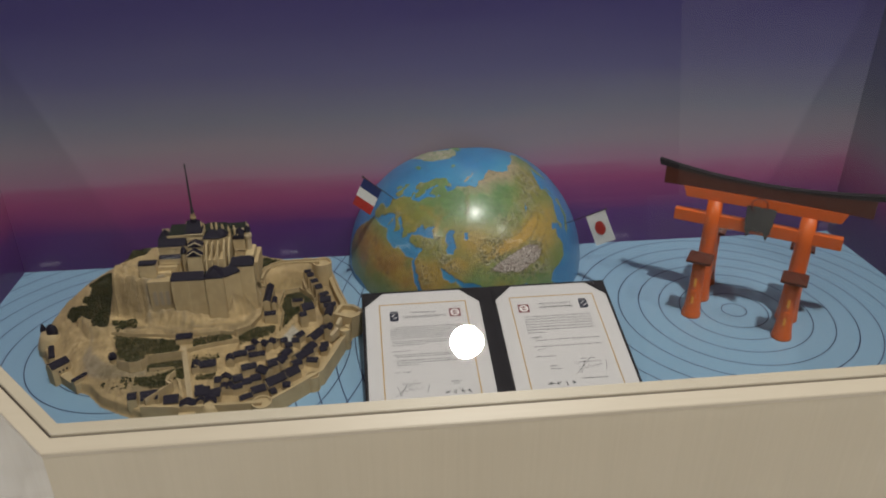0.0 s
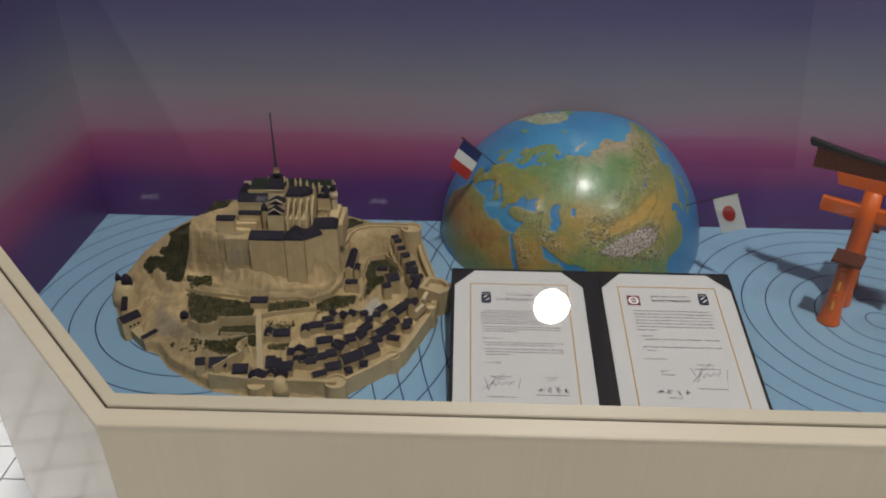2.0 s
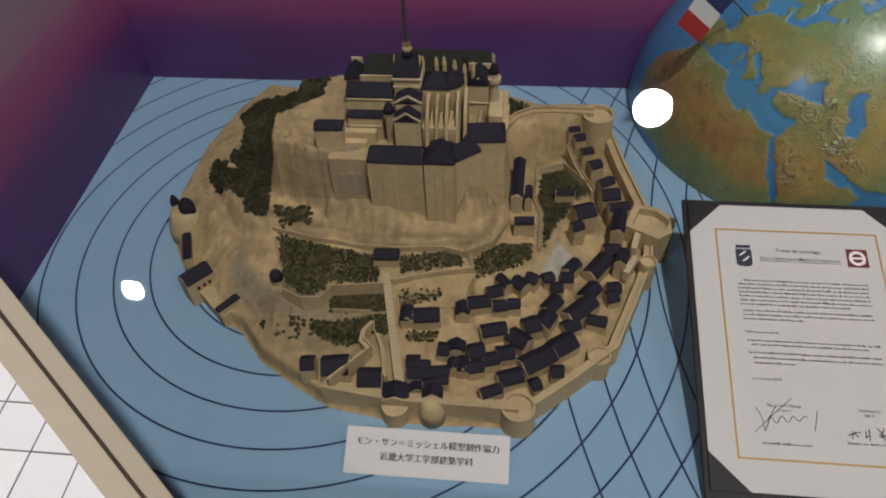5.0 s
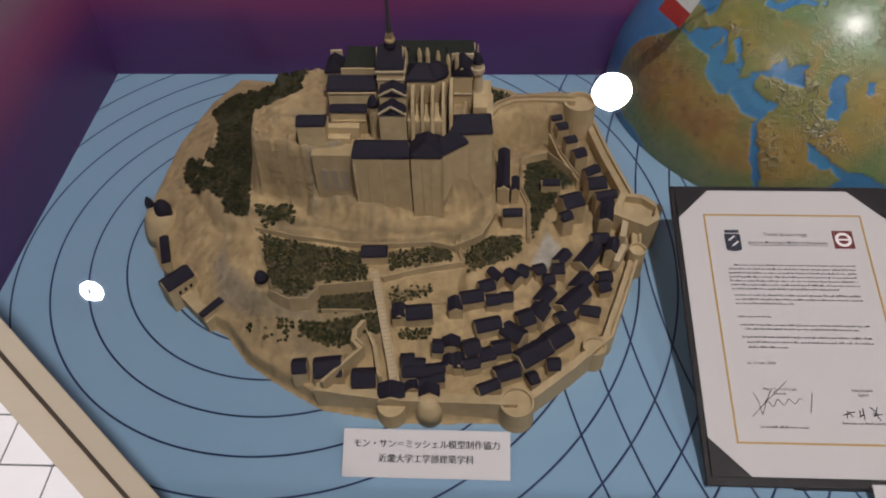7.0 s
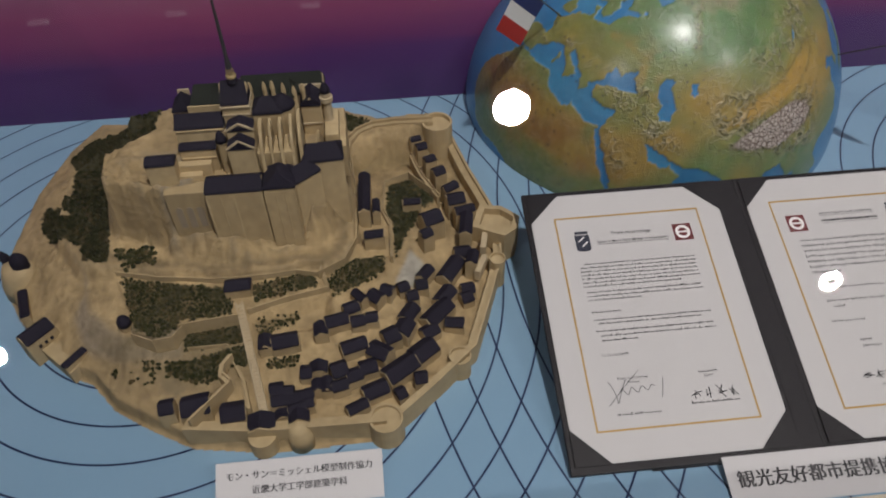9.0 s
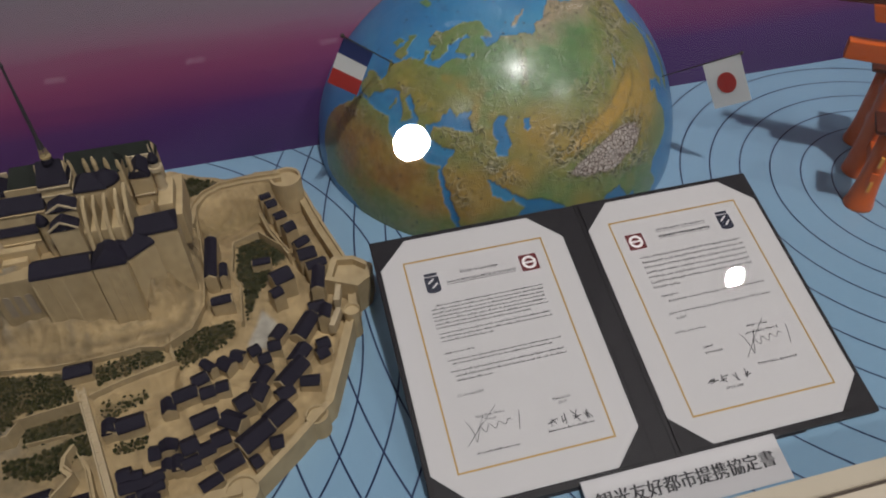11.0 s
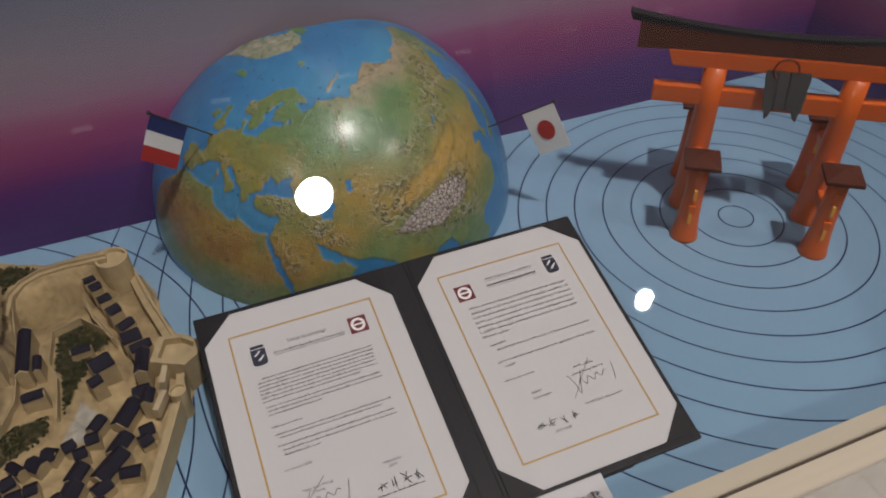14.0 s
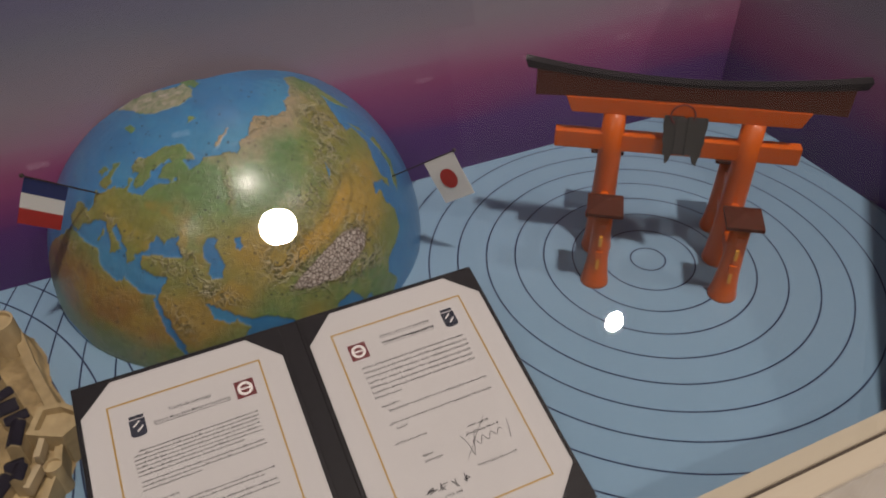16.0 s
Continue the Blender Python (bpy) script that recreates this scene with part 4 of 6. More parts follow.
def certificate(ob, M, k):
    up = M @ pose(0, 0, 0.0005)
    if k == 0:
        emblem_navy(ob, M, -0.0565, 0.0925)
        emblem_red(ob, M, 0.0600, 0.0945)
        letters("Traité de jumelage", 0.0062, up @ pose(0, 0.1000, 0), INK, ob)
        letters("Entre le Mont-Saint-Michel et Hatsukaichi", 0.0049, up @ pose(0.001, 0.0900, 0), INK, ob, bold=0.004)
        rows = [(-0.040, 0.042, 0.0868, 0.0006)]
        for i in range(7):
            rows.append((-0.066 if i else -0.060, 0.066 if i < 6 else 0.045, 0.0630 - i * 0.0046, 0.0020))
        for i in range(3):
            rows.append((-0.064, 0.066 if i < 2 else -0.005, 0.0283 - i * 0.0047, 0.0020))
        rows.append((-0.064, -0.030, 0.0044, 0.0020))
        for a, b, y in ((-0.063, 0.066, -0.0046), (-0.059, 0.054, -0.0090), (-0.063, 0.066, -0.0177), (-0.059, 0.066, -0.0231), (-0.059, -0.018, -0.0285)):
            rows.append((a, b, y, 0.0020))
        bars(ob, M, rows, GREYINK)
        letters("Le 16 mai 2009", 0.0046, up @ pose(-0.063, -0.0450, 0), INK, ob, align="LEFT")
        letters("Mont Saint Michel\nFrance", 0.0044, up @ pose(-0.036, -0.0735, 0), INK, ob)
        letters("Hatsukaichi\nJapon", 0.0044, up @ pose(0.043, -0.0735, 0), INK, ob)
        scribble(ob, M, -0.066, -0.1030, 0.062, 0.040, "flourish", 1)
        scribble(ob, M, 0.018, -0.1010, 0.052, 0.013, "marks", 2)
        bars(ob, M, [(-0.060, -0.012, -0.1085, 0.0022), (0.018, 0.068, -0.1035, 0.0022)], GREYINK)
    else:
        emblem_red(ob, M, -0.0600, 0.0930)
        emblem_navy(ob, M, 0.0590, 0.0985)
        rows = [(-0.030, 0.034, 0.1035, 0.0024)] + [(-0.030, 0.036, 0.0940, 0.0028)] * 2
        bars(ob, M, rows, INK, "title_lines", True)
        bars(ob, M, [(-0.030, 0.034, 0.1005, 0.0004), (-0.030, 0.036, 0.0907, 0.0004)], INK, "underlines")
        rows = []
        for i in range(7):
            rows.append((-0.064, 0.066 if i < 6 else -0.030, 0.0700 - i * 0.0068, 0.0027))
        rows.append((-0.060, -0.040, 0.0165, 0.0021))
        for a, b, y in ((-0.054, 0.066, 0.0095), (-0.060, 0.066, -0.006), (-0.054, -0.040, -0.013), (-0.063, -0.026, -0.030), (-0.040, -0.026, -0.053), (-0.040, -0.020, -0.060), (0.020, 0.048, -0.040), (0.014, 0.056, -0.048), (0.012, 0.060, -0.085), (-0.035, -0.015, -0.103)):
            rows.append((a, b, y, 0.0025))
        bars(ob, M, rows, GREYINK, glyphs=True)
        scribble(ob, M, 0.004, -0.0800, 0.062, 0.046, "flourish", 3)
        scribble(ob, M, -0.052, -0.0990, 0.052, 0.014, "marks", 4)


# ---- caption cards ----
def card(at, tilt, w, h, lines, size, label):
    M = pose(at[0], at[1], at[2], tilt)
    ob = empty("caption_card", label, "sign", "caption cards", at=(at[0], at[1], DECK))
    part("card_face", box(-w / 2, w / 2, 0, h, -0.0012, 0, M), CARDSTOCK, ob)
    drop = h * math.sin(radians(tilt))
    part("card_back", box(at[0] - w / 2, at[0] + w / 2, at[1] + h * math.cos(radians(tilt)), at[1] + h * math.cos(radians(tilt)) + 0.0012, DECK, at[2] + drop - 0.0006), CARDSTOCK, ob)
    for i, body in enumerate(lines):
        for side in (-1, 0, 1):      # struck thrice for a heavy face
            letters(body, size, M @ pose(side * size * 0.026, h * (0.5 if len(lines) == 1 else 0.70 - 0.31 * i), 0.0004 + 0.00005 * side), INK, ob, bold=0.002)


GLOBEPAINT = globe_paint()
torii()
globe()
p = on_globe(48.6, -1.5)
flag(p, (-0.2165, 0.601, 1.115), (-0.027, 0.0, -0.056), (0.03, 0.58), "small French tricolour paper flag on a dark pin",
     bands=((0.02, 0.34, FLAGBLUE, "blue_band"), (0.341, 0.66, FLAGWHITE, "white_band"), (0.661, 1.0, FLAGRED, "red_band")))
p = on_globe(34.4, 132.5)
flag(p, (0.284, 0.543, 1.044), (0.023, -0.020, -0.062), (0.02, 0.47), "small Japanese paper flag with a red disc on a pin",
     bands=((0.0, 1.0, FLAGWHITE, "white_field"),), disc=True)
folder()
card((-0.492, 0.124, 0.8515), 24, 0.160, 0.044, ["モン・サン＝ミッシェル模型制作協力", "近畿大学工学部建築学科"], 0.0083, "white caption card with two lines of black Japanese print")
card((0.022, 0.078, 0.8515), 14, 0.212, 0.046, ["観光友好都市提携協定書"], 0.0175, "white caption card with one bold line of Japanese print")


# ---- island abbey model ----
OUTLINE = [-0.858, 0.4458, -0.819, 0.3814, -0.746, 0.2997, -0.716, 0.2845, -0.686, 0.2492, -0.644, 0.2218, -0.6, 0.1974, -0.529, 0.1858, -0.489, 0.1854, -0.405, 0.1867, -0.381, 0.2055, -0.352, 0.2312,
           -0.323, 0.2569, -0.305, 0.2758, -0.265, 0.3864, -0.241, 0.4452, -0.277, 0.5465, -0.281, 0.6006, -0.294, 0.6357, -0.336, 0.6261, -0.396, 0.6246, -0.426, 0.6389, -0.476, 0.6673, -0.596, 0.7084,
           -0.796, 0.7302, -0.828, 0.6705, -0.851, 0.5807]
FOOTPATH = [-0.741, 0.4017, -0.696, 0.3903, -0.642, 0.3758, -0.586, 0.3663, -0.529, 0.3658, -0.496, 0.3695, -0.47, 0.3613, -0.441, 0.377, -0.426, 0.4089, -0.425, 0.4769, -0.432, 0.5719, -0.496, 0.6475,
            -0.616, 0.6586, -0.736, 0.6497, -0.786, 0.5501, -0.781, 0.4601]
CLIFF = [-0.7120, 0.4374, -0.6600, 0.4300, -0.6360, 0.4028, -0.5860, 0.3793, -0.5360, 0.3829, -0.4910, 0.3965, -0.4580, 0.4222, -0.4400, 0.4850, -0.4420, 0.5770, -0.5160, 0.6177, -0.6360, 0.6188, -0.7110, 0.5944, -0.7200, 0.4795]
PLATEAU = [-0.698, 0.452, -0.664, 0.446, -0.640, 0.432, -0.585, 0.424, -0.500, 0.430, -0.458, 0.466, -0.450, 0.52, -0.458, 0.56, -0.60, 0.552, -0.645, 0.536, -0.677, 0.508, -0.702, 0.494]
TERRACE_UPPER = [-0.698, 0.3913, -0.676, 0.3381, -0.664, 0.307, -0.641, 0.2958, -0.623, 0.2986, -0.616, 0.3136, -0.547, 0.323, -0.508, 0.3356, -0.462, 0.3462, -0.466, 0.3772, -0.529, 0.3698, -0.642, 0.3808]
BED_WEST = [-0.693, 0.3883, -0.675, 0.3381, -0.663, 0.309, -0.641, 0.2978, -0.624, 0.3007, -0.616, 0.3156, -0.562, 0.3201, -0.564, 0.3581, -0.642, 0.3728, -0.682, 0.3842]
BED_EAST = [-0.544, 0.3589, -0.541, 0.3339, -0.508, 0.3416, -0.47, 0.3503, -0.478, 0.3743, -0.529, 0.3638]
TERRACE_LOWER = [-0.621, 0.3146, -0.552, 0.319, -0.546, 0.2919, -0.614, 0.2876]
TERRACE_EAST = [-0.462, 0.3592, -0.454, 0.3341, -0.425, 0.3439, -0.397, 0.3636, -0.394, 0.3876, -0.435, 0.384]
GARDEN_EAST = [-0.387, 0.5115, -0.359, 0.5233, -0.333, 0.489, -0.329, 0.478, -0.348, 0.4692, -0.352, 0.4542, -0.366, 0.4303, -0.384, 0.3875, -0.383, 0.4415, -0.391, 0.4616]
WOOD_WEST = [-0.660, 0.556, -0.650, 0.600, -0.700, 0.640, -0.757, 0.668, -0.800, 0.660, -0.817, 0.644, -0.790, 0.590, -0.7765, 0.556, -0.772, 0.5155, -0.819, 0.536, -0.818, 0.506, -0.794, 0.463,
             -0.742, 0.431, -0.734, 0.407, -0.706, 0.400, -0.710, 0.4285, -0.713, 0.470, -0.704, 0.499, -0.683, 0.518, -0.656, 0.550]
GLADE = [-0.800, 0.494, -0.786, 0.502, -0.770, 0.492, -0.766, 0.482, -0.786, 0.482]
SCRUB = [-0.635, 0.2818, -0.606, 0.2805, -0.543, 0.2879, -0.541, 0.2679, -0.561, 0.2661, -0.587, 0.2513, -0.632, 0.2657]
DOTS = [-0.691, 0.2953, -0.668, 0.289, -0.636, 0.2808, -0.636, 0.2708, -0.651, 0.2569, -0.668, 0.261, -0.672, 0.2731, -0.691, 0.2753]
VILLAGE_GREEN = [-0.542, 0.317, -0.536, 0.301, -0.495, 0.317, -0.492, 0.329]
LANE_GREEN = [-0.525, 0.2698, -0.491, 0.2715, -0.49, 0.2614, -0.524, 0.2588]
NORTH_GREEN = [-0.446, 0.599, -0.426, 0.6049, -0.404, 0.6147, -0.401, 0.6246, -0.426, 0.6369, -0.456, 0.6471]
THICKET = [-0.708, 0.4284, -0.686, 0.4172, -0.657, 0.4249, -0.651, 0.3919, -0.686, 0.3892]
NORTH_BANK = [-0.432, 0.5629, -0.413, 0.5788, -0.386, 0.5875, -0.341, 0.5901, -0.318, 0.6059, -0.296, 0.6657, -0.416, 0.6968, -0.496, 0.6675]
GREY_CLIFF = [-0.652, 0.4789, -0.6, 0.4784, -0.586, 0.4083, -0.628, 0.4087]
GREY_ROAD = [-0.736, 0.4097, -0.724, 0.3496, -0.696, 0.3273, -0.665, 0.302, -0.618, 0.3066, -0.614, 0.2846, -0.646, 0.2849, -0.688, 0.2932, -0.728, 0.3096, -0.741, 0.3447]
WEST_TERRACE = [-0.698, 0.490, -0.692, 0.436, -0.668, 0.428, -0.648, 0.422, -0.628, 0.416, -0.608, 0.421, -0.590, 0.426, -0.590, 0.460, -0.606, 0.515, -0.634, 0.526, -0.668, 0.506]
SOUTH_SLOPE = [-0.725, 0.330, -0.610, 0.300, -0.545, 0.300, -0.540, 0.252, -0.600, 0.240, -0.690, 0.262]
EAST_SHOULDER = [-0.484, 0.402, -0.468, 0.404, -0.440, 0.428, -0.424, 0.468, -0.430, 0.520, -0.470, 0.500, -0.484, 0.440]
VILLAGE_YARD = [-0.545, 0.318, -0.540, 0.292, -0.480, 0.296, -0.455, 0.312, -0.458, 0.343, -0.508, 0.331]
PLAZA = [-0.385, 0.3555, -0.367, 0.4073, -0.35, 0.3832, -0.362, 0.3493]


def signed(x, y, flat):
    """Distance to a polygon's edge, positive inside."""
    p = np.array(flat, float).reshape(-1, 2)
    best = np.full(x.shape, 1e9)
    for a, b in zip(p, np.roll(p, -1, 0)):
        e = b - a
        t = np.clip(((x - a[0]) * e[0] + (y - a[1]) * e[1]) / (e @ e), 0, 1)
        best = np.minimum(best, np.hypot(x - a[0] - t * e[0], y - a[1] - t * e[1]))
    return np.where(inside(x, y, flat), best, -best)


def ease(v):
    v = np.clip(v, 0, 1)
    return v * v * (3 - 2 * v)


def ground_height(x, y, rough=None):
    """Height of the modelled ground over the deck's plan."""
    r = 0 if rough is None else rough
    d = signed(x, y, OUTLINE)
    z = DECK + 0.018 * ease(d / 0.004) + 0.034 * ease((d + 0.01 * r) / 0.15)
    west = ease((-0.60 - x) / 0.10)
    z = z + west * 0.012 * ease(d / 0.05)
    z = z - 0.015 * ease((signed(x, y, VILLAGE_YARD) + 0.002) / 0.014)
    for poly, h, w in ((FOOTPATH, 0.916, 0.014), (TERRACE_UPPER, 0.905, 0.004), (TERRACE_LOWER, 0.889, 0.004), (TERRACE_EAST, 0.906, 0.004), (GARDEN_EAST, 0.899, 0.006), (NORTH_BANK, 0.919, 0.036)):
        s = ease((signed(x, y, poly) + 0.5 * w + 0.003 * r) / w)
        z = z * (1 - s) + (h + 0.002 * r) * s
    s = ease((signed(x, y, CLIFF) + 0.006 * r) / 0.026)
    crag = 0.942 + 0.042 * ease((-0.608 - x) / 0.034)
    z = np.maximum(z, z * (1 - s) + crag * s)
    s = ease((signed(x, y, EAST_SHOULDER) + 0.004 + 0.005 * r) / 0.026)
    z = np.maximum(z, z * (1 - s) + 0.974 * s)
    s = ease((signed(x, y, PLATEAU) + 0.004) / 0.008)
    z = np.maximum(z, z * (1 - s) + 1.000 * s)
    # the western terrace over its knobbly shoulder
    s = ease((signed(x, y, WEST_TERRACE) + 0.003 + 0.003 * r) / 0.007)
    z = np.maximum(z, z * (1 - s) + (1.004 + 0.0015 * r) * s)
    return z


def ground_at(x, y):
    return float(ground_height(np.array([x]), np.array([y]))[0])


def island():
    ob = empty("island_model", "painted plaster model of a walled abbey island with slate roofs", "architectural model", at=(-0.56, 0.43, DECK))
    step = 0.0017
    xs, ys = np.arange(-0.872, -0.216, step), np.arange(0.166, 0.742, step)
    X, Y = np.meshgrid(xs, ys)
    x, y = X.ravel(), Y.ravel()
    q = np.c_[x, y, np.zeros(len(x))]
    n1, n2 = fbm(q, 28.0, 4), fbm(q + 4.4, 130.0, 3)
    z = ground_height(x, y, n1)
    on = signed(x, y, OUTLINE)
    steep = signed(x, y, CLIFF)
    cl = ease((steep + 0.004) / 0.01) * ease((0.050 - steep) / 0.02)
    west = ease((-0.600 - x) / 0.03)
    # knobbly rock on the western crag, worn ledges on the rest
    z = z + 0.0010 * n2 * (on > 0.006) + cl * (0.0034 + 0.007 * west) * n1 + cl * west * 0.0050 * np.abs(n2)
    ledge = np.zeros(len(x))
    for d0 in (0.006, 0.020):
        ledge = np.maximum(ledge, np.exp(-((steep - d0 - 0.003 * n1) / 0.0022) ** 2) * ease((x + 0.54) / 0.04))
    z = z + ledge * 0.0045
    sand = np.array((0.410, 0.300, 0.165)) * (1 + 0.26 * n1 + 0.20 * n2)[:, None]

    def over(base, f, color):
        f = np.clip(f, 0, 1)[:, None]
        return base * (1 - f) + np.array(color) * (1 + 0.18 * n2[:, None]) * f

    edge = lambda poly, w: ease((signed(x, y, poly) + 0.5 * w + 0.4 * w * n1) / w)
    col = over(sand, cl * ease((n1 + 0.05) / 0.4) * 0.45, (0.20, 0.165, 0.125))
    col = over(col, edge(GREY_CLIFF, 0.02) * (0.40 + 0.5 * n2), (0.185, 0.172, 0.155))
    col = over(col, edge(GREY_ROAD, 0.014) * 0.65, (0.235, 0.205, 0.180))
    col = over(col, edge(SOUTH_SLOPE, 0.03) * (0.55 + 0.5 * n1), (0.205, 0.160, 0.098))
    col = over(col, edge(PLAZA, 0.006) * 0.95, (0.42, 0.39, 0.35))
    # the worn pale line along the footpath, and a darker band inside it
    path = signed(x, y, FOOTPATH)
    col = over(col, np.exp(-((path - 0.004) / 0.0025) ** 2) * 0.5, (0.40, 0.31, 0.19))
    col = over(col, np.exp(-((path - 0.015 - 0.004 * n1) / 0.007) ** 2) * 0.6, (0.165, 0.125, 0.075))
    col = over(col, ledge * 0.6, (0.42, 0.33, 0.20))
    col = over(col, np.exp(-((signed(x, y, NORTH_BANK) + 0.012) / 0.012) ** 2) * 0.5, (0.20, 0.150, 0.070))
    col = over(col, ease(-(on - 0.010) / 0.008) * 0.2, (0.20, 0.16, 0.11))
    wood = ease((signed(x, y, WOOD_WEST) + 0.006 * n1 + 0.003 * n2) / 0.003) * (1 - ease((signed(x, y, GLADE) + 0.004 * n2 + 0.002) / 0.003))
    col = over(col, wood, (0.040, 0.037, 0.016))
    col = over(col, ease((signed(x, y, GARDEN_EAST) + 0.002 * n2) / 0.002), (0.034, 0.036, 0.016))
    for poly, f in ((BED_WEST, 0.85), (BED_EAST, 0.75), (TERRACE_LOWER, 0.9), (TERRACE_EAST, 0.9), (NORTH_GREEN, 1.0), (SCRUB, 0.8), (THICKET, 0.4), (LANE_GREEN, 0.7), (VILLAGE_GREEN, 0.4)):
        col = over(col, ease((signed(x, y, poly) - 0.001 + 0.002 * n2) / 0.003) * (f + 0.4 * n1), (0.054, 0.046, 0.022))
    nx = len(xs)
    keep = on > -0.0045
    index = -np.ones(len(x), int)
    index[keep] = np.arange(keep.sum())
    I = index.reshape(X.shape)
    quads = np.stack([I[:-1, :-1], I[:-1, 1:], I[1:, 1:], I[1:, :-1]], -1).reshape(-1, 4)
    quads = quads[(quads >= 0).all(1)]
    me = bpy.data.meshes.new("terrain")
    me.from_pydata(np.c_[x, y, np.maximum(z, DECK + 0.0005)][keep].tolist(), [], quads.tolist())
    ca = me.color_attributes.new("tint", "FLOAT_COLOR", "POINT")
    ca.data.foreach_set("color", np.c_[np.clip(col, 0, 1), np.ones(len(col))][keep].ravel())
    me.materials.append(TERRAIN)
    for p in me.polygons:
        p.use_smooth = True
    t = new("terrain", me)
    t.parent = ob
    t.matrix_parent_inverse = Matrix.Translation(ob.location).inverted()
    bushes(ob, "wood", WOOD_WEST, 0.0036, 0.0027, -0.9, GLADE, DARKFLOCK)
    bushes(ob, "hedge_bed", BED_WEST, 0.0031, 0.0022, -0.60)
    bushes(ob, "hedge_bed", BED_EAST, 0.0032, 0.0021, -0.42)
    bushes(ob, "hedge_bed", TERRACE_LOWER, 0.0031, 0.0021, -0.55)
    bushes(ob, "hedge_bed", TERRACE_EAST, 0.0031, 0.0021, -0.62)
    bushes(ob, "garden_bed", GARDEN_EAST, 0.0033, 0.0021, -0.9)
    bushes(ob, "scrub", SCRUB, 0.0029, 0.0025, -1.3)
    bushes(ob, "scrub", DOTS, 0.0034, 0.0022, 0.10)
    bushes(ob, "scrub", THICKET, 0.0036, 0.0030, -0.42)
    bushes(ob, "scrub", VILLAGE_GREEN, 0.0031, 0.0022, -0.45)
    bushes(ob, "scrub", LANE_GREEN, 0.0031, 0.0021, -0.8)
    bushes(ob, "scrub", NORTH_GREEN, 0.0038, 0.0026, -0.7)
    ramparts(ob)
    abbey(ob)
    village(ob)


def bushes(ob, name, poly, spacing, size, gap, hole=None, material=None):
    """Little flock clumps strewn over a bed, thinner where the noise is low."""
    rnd = np.random.default_rng(int(1e4 * abs(sum(poly))))
    p = np.array(poly).reshape(-1, 2)
    gx, gy = np.meshgrid(np.arange(p[:, 0].min(), p[:, 0].max(), spacing), np.arange(p[:, 1].min(), p[:, 1].max(), spacing))
    x = gx.ravel() + rnd.uniform(-0.6, 0.6, gx.size) * spacing
    y = gy.ravel() + rnd.uniform(-0.6, 0.6, gx.size) * spacing
    q = np.c_[x, y, np.zeros(len(x))]
    ok = inside(x, y, poly) & (fbm(q + 2.2, 55.0, 3) + 0.35 * fbm(q, 260.0, 2) > gap)
    if hole:
        ok &= ~inside(x, y, hole)
    x, y = x[ok], y[ok]
    z = ground_height(x, y)
    bm = bmesh.new()
    bmesh.ops.create_icosphere(bm, subdivisions=1, radius=1.0)
    tv = np.array([v.co[:] for v in bm.verts])
    tf = np.array([[v.index for v in f.verts] for f in bm.faces])
    bm.free()
    n = len(x)
    r = size * rnd.uniform(0.55, 1.25, n)
    v = tv[None] * (1 + rnd.uniform(-0.28, 0.28, (n, len(tv), 1))) * r[:, None, None] * np.array((1, 1, 0.85))
    v = v + np.c_[x, y, z + 0.25 * r][:, None]
    f = tf[None] + (np.arange(n) * len(tv))[:, None, None]
    me = bpy.data.meshes.new(name)
    me.from_pydata(v.reshape(-1, 3).tolist(), [], f.reshape(-1, 3).tolist())
    me.materials.append(material or FLOCK)
    b = new(name, me)
    b.parent = ob
    b.matrix_parent_inverse = Matrix.Translation(ob.location).inverted()
    tagged(b, "dark olive flock foliage", kind="stuff")


def hip_roof(x, y, w, d, z, h, turn=0.0, hip=0.35, over=0.0005):
    """A ridge roof along its first side; hip is how far its ends slope, 0 for plain gables."""
    bm = bmesh.new()
    m = pose(x, y, z, 0, 0, turn)
    a, b = w / 2 + over, d / 2 + over
    r = max(a - hip * b, 0.0008) - 0.0001
    base = [bm.verts.new((u, v, k)) for k in (-0.0012, 0.0010) for u, v in ((-a, -b), (a, -b), (a, b), (-a, b))]
    r0, r1 = bm.verts.new((-r, 0, h)), bm.verts.new((r, 0, h))
    bm.faces.new(base[3::-1])
    for i in range(4):
        bm.faces.new((base[i], base[(i + 1) % 4], base[4 + (i + 1) % 4], base[4 + i]))
    bm.faces.new((base[4], base[5], r1, r0))
    bm.faces.new((base[6], base[7], r0, r1))
    bm.faces.new((base[5], base[6], r1))
    bm.faces.new((base[7], base[4], r0))
    bmesh.ops.bevel(bm, geom=[e for e in bm.edges if max(q.co.z for q in e.verts) > 0], offset=0.0009, segments=2, affect="EDGES")
    # hand-cut unevenness
    for v in bm.verts:
        v.co += noise.noise_vector(Vector((v.co.x + x, v.co.y + y, v.co.z + z)) * 190) * 0.0007
    bmesh.ops.transform(bm, matrix=m, verts=bm.verts)
    return bm


